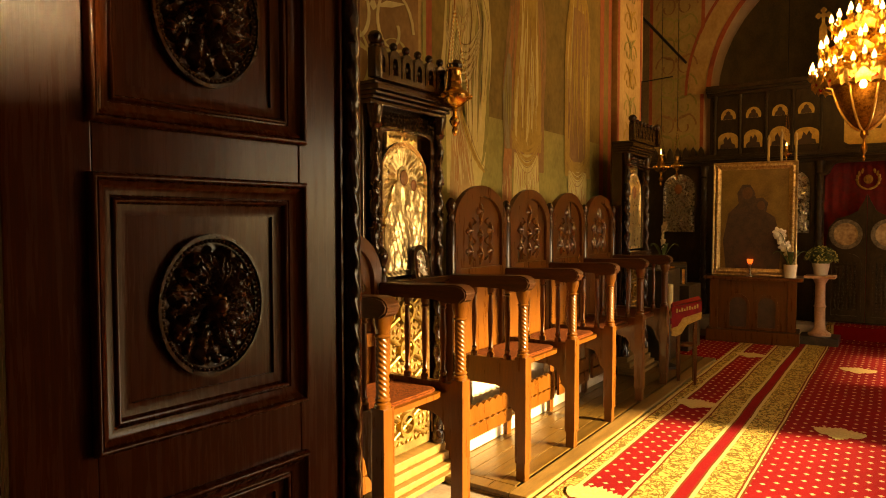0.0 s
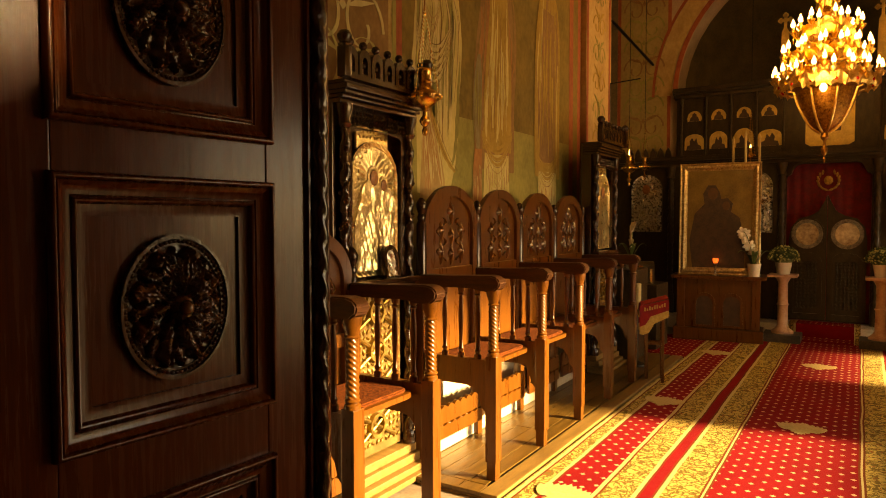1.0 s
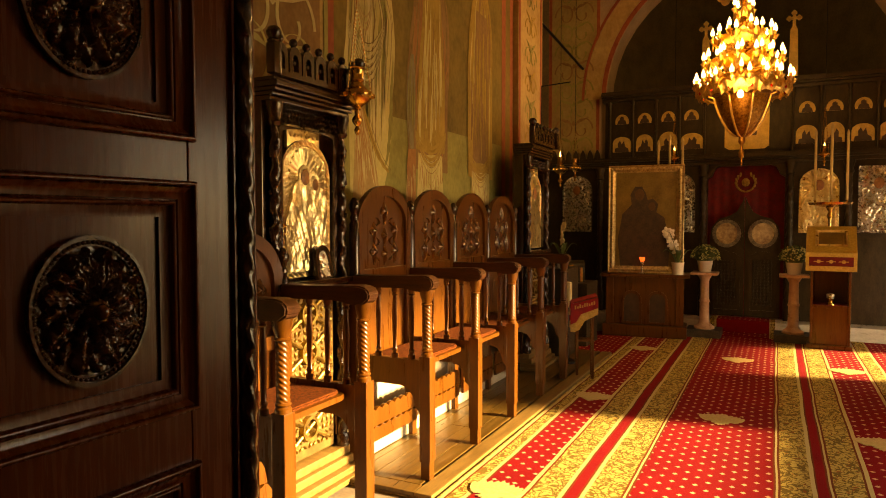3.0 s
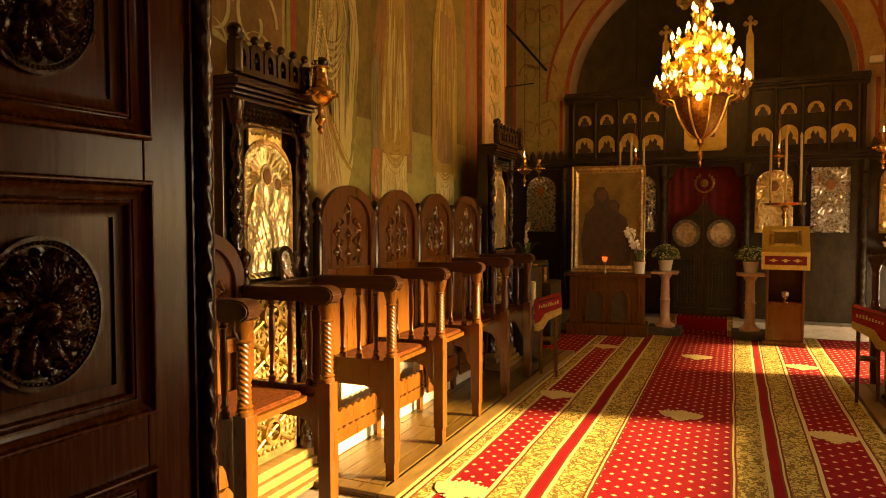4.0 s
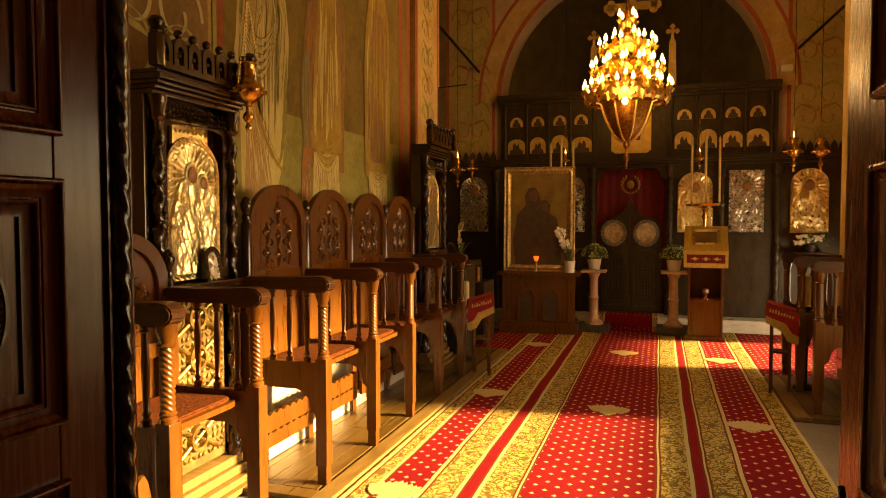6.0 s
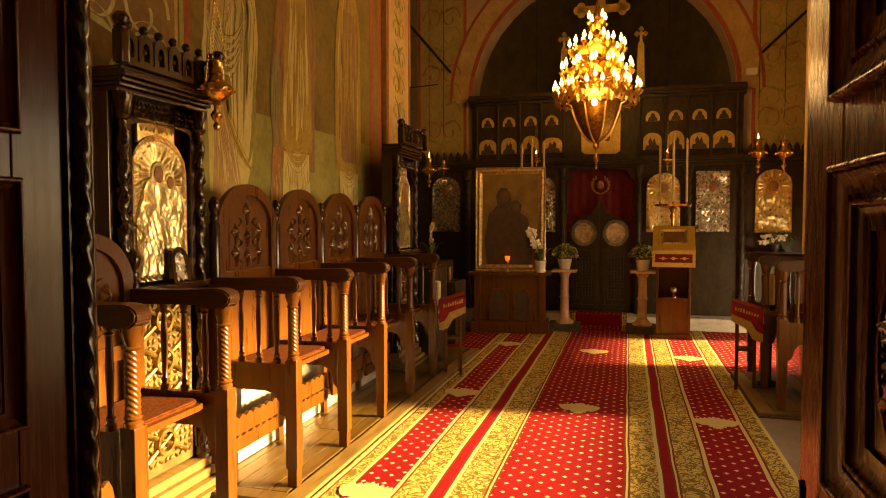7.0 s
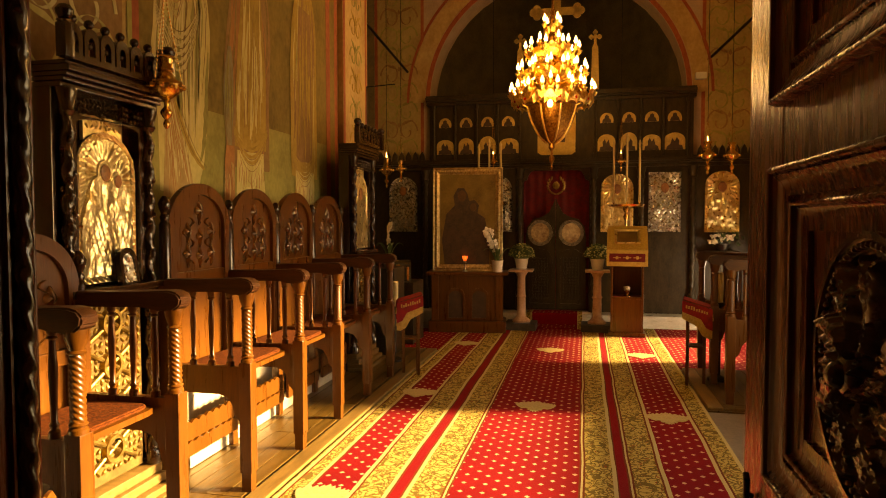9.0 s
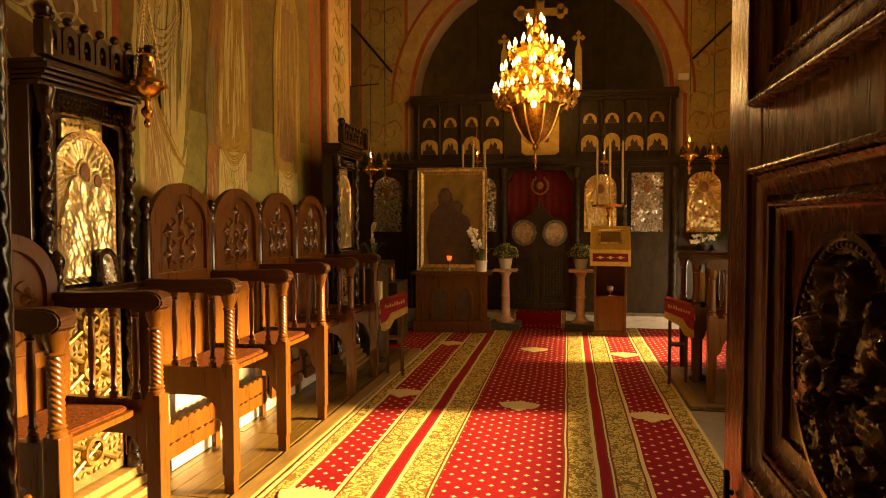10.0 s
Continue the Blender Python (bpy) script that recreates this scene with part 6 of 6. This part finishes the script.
def swag(x0, z0, x1, z1, sag, count, gap, mat, w):
    """Parallel hanging curves, as of a sash or a hem."""
    strokes("sash_folds", [[(x0 + (x1 - x0) * i / 18, z0 + (z1 - z0) * i / 18 - (sag + gap * k) * math.sin(math.pi * i / 18) - gap * 0.5 * k) for i in range(19)] for k in range(count)], mat, w)


# first robe: cream over rose, a sash swept across it
robe("robe", [(1.74, 3.57), (2.2, 3.55), (2.58, 3.5), (2.92, 3.55), (3.9, 3.56)], [(1.74, 3.96), (2.0, 4.06), (2.63, 4.12), (2.96, 4.15), (3.09, 4.08), (3.9, 4.0)], cream, line_paint, pale_cream, 16, 1, sage)
robe("under_robe", [(1.7, 3.6), (2.1, 3.62), (2.45, 3.62)], [(1.7, 3.94), (2.0, 3.84), (2.3, 3.72), (2.45, 3.66)], rose, rust, pale_cream, 12, 2)
strokes("hem_band", [[(3.68 + 0.36 * t, 2.4 - 0.5 * t + 0.09 * math.sin(math.pi * t) * -1) for t in [i / 20 for i in range(21)]]], ochre, 0.06)
strokes("hem_line", [[(3.7 + 0.36 * t + d, 2.41 - 0.5 * t - 0.09 * math.sin(math.pi * t)) for t in [i / 20 for i in range(21)]] for d in (-0.028, 0.02)], line_paint, 0.007)
swag(3.54, 2.86, 4.0, 2.95, 0.2, 5, 0.035, pale_cream, 0.02)
swag(3.55, 2.9, 4.02, 2.98, 0.2, 6, 0.035, line_paint, 0.007)
swag(3.66, 3.0, 3.84, 3.02, 0.1, 3, 0.03, rose, 0.012)
# second robe: brown mantle, pale front with a curved hem, rose foot
robe("mantle", [(1.95, 4.32), (2.61, 4.29), (2.8, 4.33), (3.2, 4.4), (3.4, 4.46), (3.56, 4.6), (3.9, 4.62)], [(1.95, 4.98), (2.4, 4.97), (2.96, 5.02), (3.2, 5.0), (3.4, 4.96), (3.56, 4.82), (3.9, 4.8)], brown, umber, rust, 12, 3, rust)
robe("front", [(2.1, 4.44), (2.69, 4.48), (3.4, 4.58)], [(2.1, 4.92), (2.79, 4.92), (3.4, 4.84)], ochre, brown, cream, 9, 4, cream)
robe("under_robe", [(1.7, 4.45), (2.08, 4.47)], [(1.7, 4.9), (2.08, 4.88)], cream, rust, pale_cream, 12, 5)
robe("side_panel", [(2.0, 4.36), (2.3, 4.29), (2.6, 4.3), (2.8, 4.36)], [(2.0, 4.39), (2.3, 4.42), (2.6, 4.43), (2.8, 4.4)], slate, umber, sage, 4, 6)
robe("side_panel", [(1.68, 4.27), (2.1, 4.31)], [(1.68, 4.43), (2.1, 4.43)], rust, brown, rose, 5, 7)
swag(4.42, 2.24, 4.94, 2.28, 0.13, 4, 0.03, ochre, 0.03)
swag(4.42, 2.2, 4.94, 2.24, 0.2, 3, 0.03, brown, 0.007)
# third robe: ochre, paler and worn
robe("mantle", [(1.95, 5.38), (2.88, 5.37), (3.2, 5.4), (3.5, 5.46), (3.64, 5.6), (3.9, 5.6)], [(1.95, 5.94), (3.0, 5.94), (3.2, 5.94), (3.5, 5.9), (3.64, 5.78), (3.9, 5.78)], ochre, brown, cream, 10, 9, brown)
robe("front", [(2.08, 5.49), (2.7, 5.52), (3.45, 5.56)], [(2.08, 5.83), (2.7, 5.83), (3.45, 5.8)], brown, umber, ochre, 8, 11, ochre)
robe("under_robe", [(1.64, 5.45), (2.0, 5.46)], [(1.64, 5.87), (2.0, 5.86)], cream, rust, pale_cream, 10, 12)
swag(5.4, 2.16, 5.92, 2.2, 0.12, 4, 0.028, ochre, 0.028)
swag(5.4, 2.1, 5.92, 2.14, 0.17, 3, 0.028, brown, 0.007)


def scroll_ornament(parent, m, h, w, mat, seed, step=0.26):
    """Stacked painted scrolls and leaves on a strip."""
    rnd = random.Random(seed)
    k = 0
    z = 0.1
    while z < h - 0.1:
        bm = B()
        for s in (-1, 1):
            pts = []
            for i in range(26):
                t = i / 25
                a = t * 4.2 * math.pi / 2
                r = w * 0.3 * (1 - 0.75 * t)
                pts.append((s * (w * 0.2 + r * math.cos(a) * 0.8), z + r * math.sin(a)))
            strip(bm, [(x - 0.013 * s, q) for x, q in pts], [(x + 0.012 * s, q + 0.006) for x, q in pts], -0.001, 0.001)
            prism(bm, [(s * 0.02, z + step * 0.3), (s * w * 0.2, z + step * 0.42), (s * w * 0.36, z + step * 0.62), (s * w * 0.14, z + step * 0.52)], -0.001, 0.001)
        prism(bm, [(-0.03, z + step * 0.3), (0, z + step * 0.2), (0.03, z + step * 0.3), (0, z + step * 0.5)], -0.001, 0.001)
        part("painted_scroll", bm, mat[k % len(mat)], parent, smooth=False, m=m)
        k += 1
        z += step
    return parent


orn = thing("painted_ornament", "painted leaf scrolls on brown plaster above the shrine", "wall painting", NEAR, kind="structure")
band("brown_ground", 2.4, 3.26, 2.2, 6.0, brown, 0.003, orn)
scroll_ornament(orn, wall_pose(2.84, 0.006) @ pose(0, 0, 2.3), 3.4, 0.84, (cream, pale_cream), 1, 0.27)
# pilaster
pil = thing("pilaster", "flat rose pilaster with painted leafwork", "pilaster", NEAR, kind="structure")
part("shaft", box(B(), -2.449, 6.52, 0.09, -2.39, 7.3, TOP - 0.3), rose, pil, smooth=False)
part("edge_band", box(B(), -2.389, 6.53, 0.09, -2.386, 6.58, TOP - 0.3), brick_red, pil, smooth=False)
part("edge_band", box(B(), -2.389, 7.22, 0.09, -2.386, 7.27, TOP - 0.3), brick_red, pil, smooth=False)
scroll_ornament(pil, pose(-2.384, 6.9, 2.3, 0, 0, 90), 3.8, 0.42, (ochre, sage), 2, 0.3)
# piers beside the sanctuary arch
pier_tan = fresco_mat("tan", (0.3, 0.22, 0.09), (0.42, 0.32, 0.14))
for x0, x1, seed in ((-3.3, -2.48, 4), (1.72, 2.5, 5)):
    p = thing("pier_ornament", "painted leaf ornament on the pier beside the arch", "wall painting", kind="structure")
    part("rose_ground", box(B(), x0, 10.414, 2.4, x1, 10.416, 6.3), pier_tan, p, smooth=False)
    # Dark strip left of the pier: the bay's shade as colour.
    if x0 < 0:
        part("dark_ground", box(B(), -3.45, 10.412, 0.2, x0 - 0.004, 10.416, 6.3), apse_bay_dark, p, smooth=False)
    for e in (x0, x1 - 0.05):
        part("border", box(B(), e, 10.409, 2.4, e + 0.05, 10.411, 6.3), brick_red, p, smooth=False)
    scroll_ornament(p, pose((x0 + x1) / 2, 10.407, 2.6), 3.4, 0.7, (sage, brown, sage), seed, 0.3)
# ring painted round the arch
ar = thing("arch_ring", "brick-red line and pale band painted round the arch", "wall painting", kind="structure")
bm = B()
strip(bm, arc(-0.43, 3.45, 1.955, 1.955, 0, 180, 40), arc(-0.43, 3.45, 2.02, 2.02, 0, 180, 40), 10.405, 10.415)
part("red_line", bm, brick_red, ar, smooth=False)
bm = B()
strip(bm, arc(-0.43, 3.45, 2.03, 2.03, 0, 180, 40), arc(-0.43, 3.45, 2.28, 2.28, 0, 180, 40), 10.408, 10.416)
part("pale_band", bm, rose, ar, smooth=False)
bm = B()
strip(bm, arc(-0.43, 3.45, 2.29, 2.29, 0, 180, 40), arc(-0.43, 3.45, 2.33, 2.33, 0, 180, 40), 10.404, 10.414)
part("red_line", bm, brick_red, ar, smooth=False)
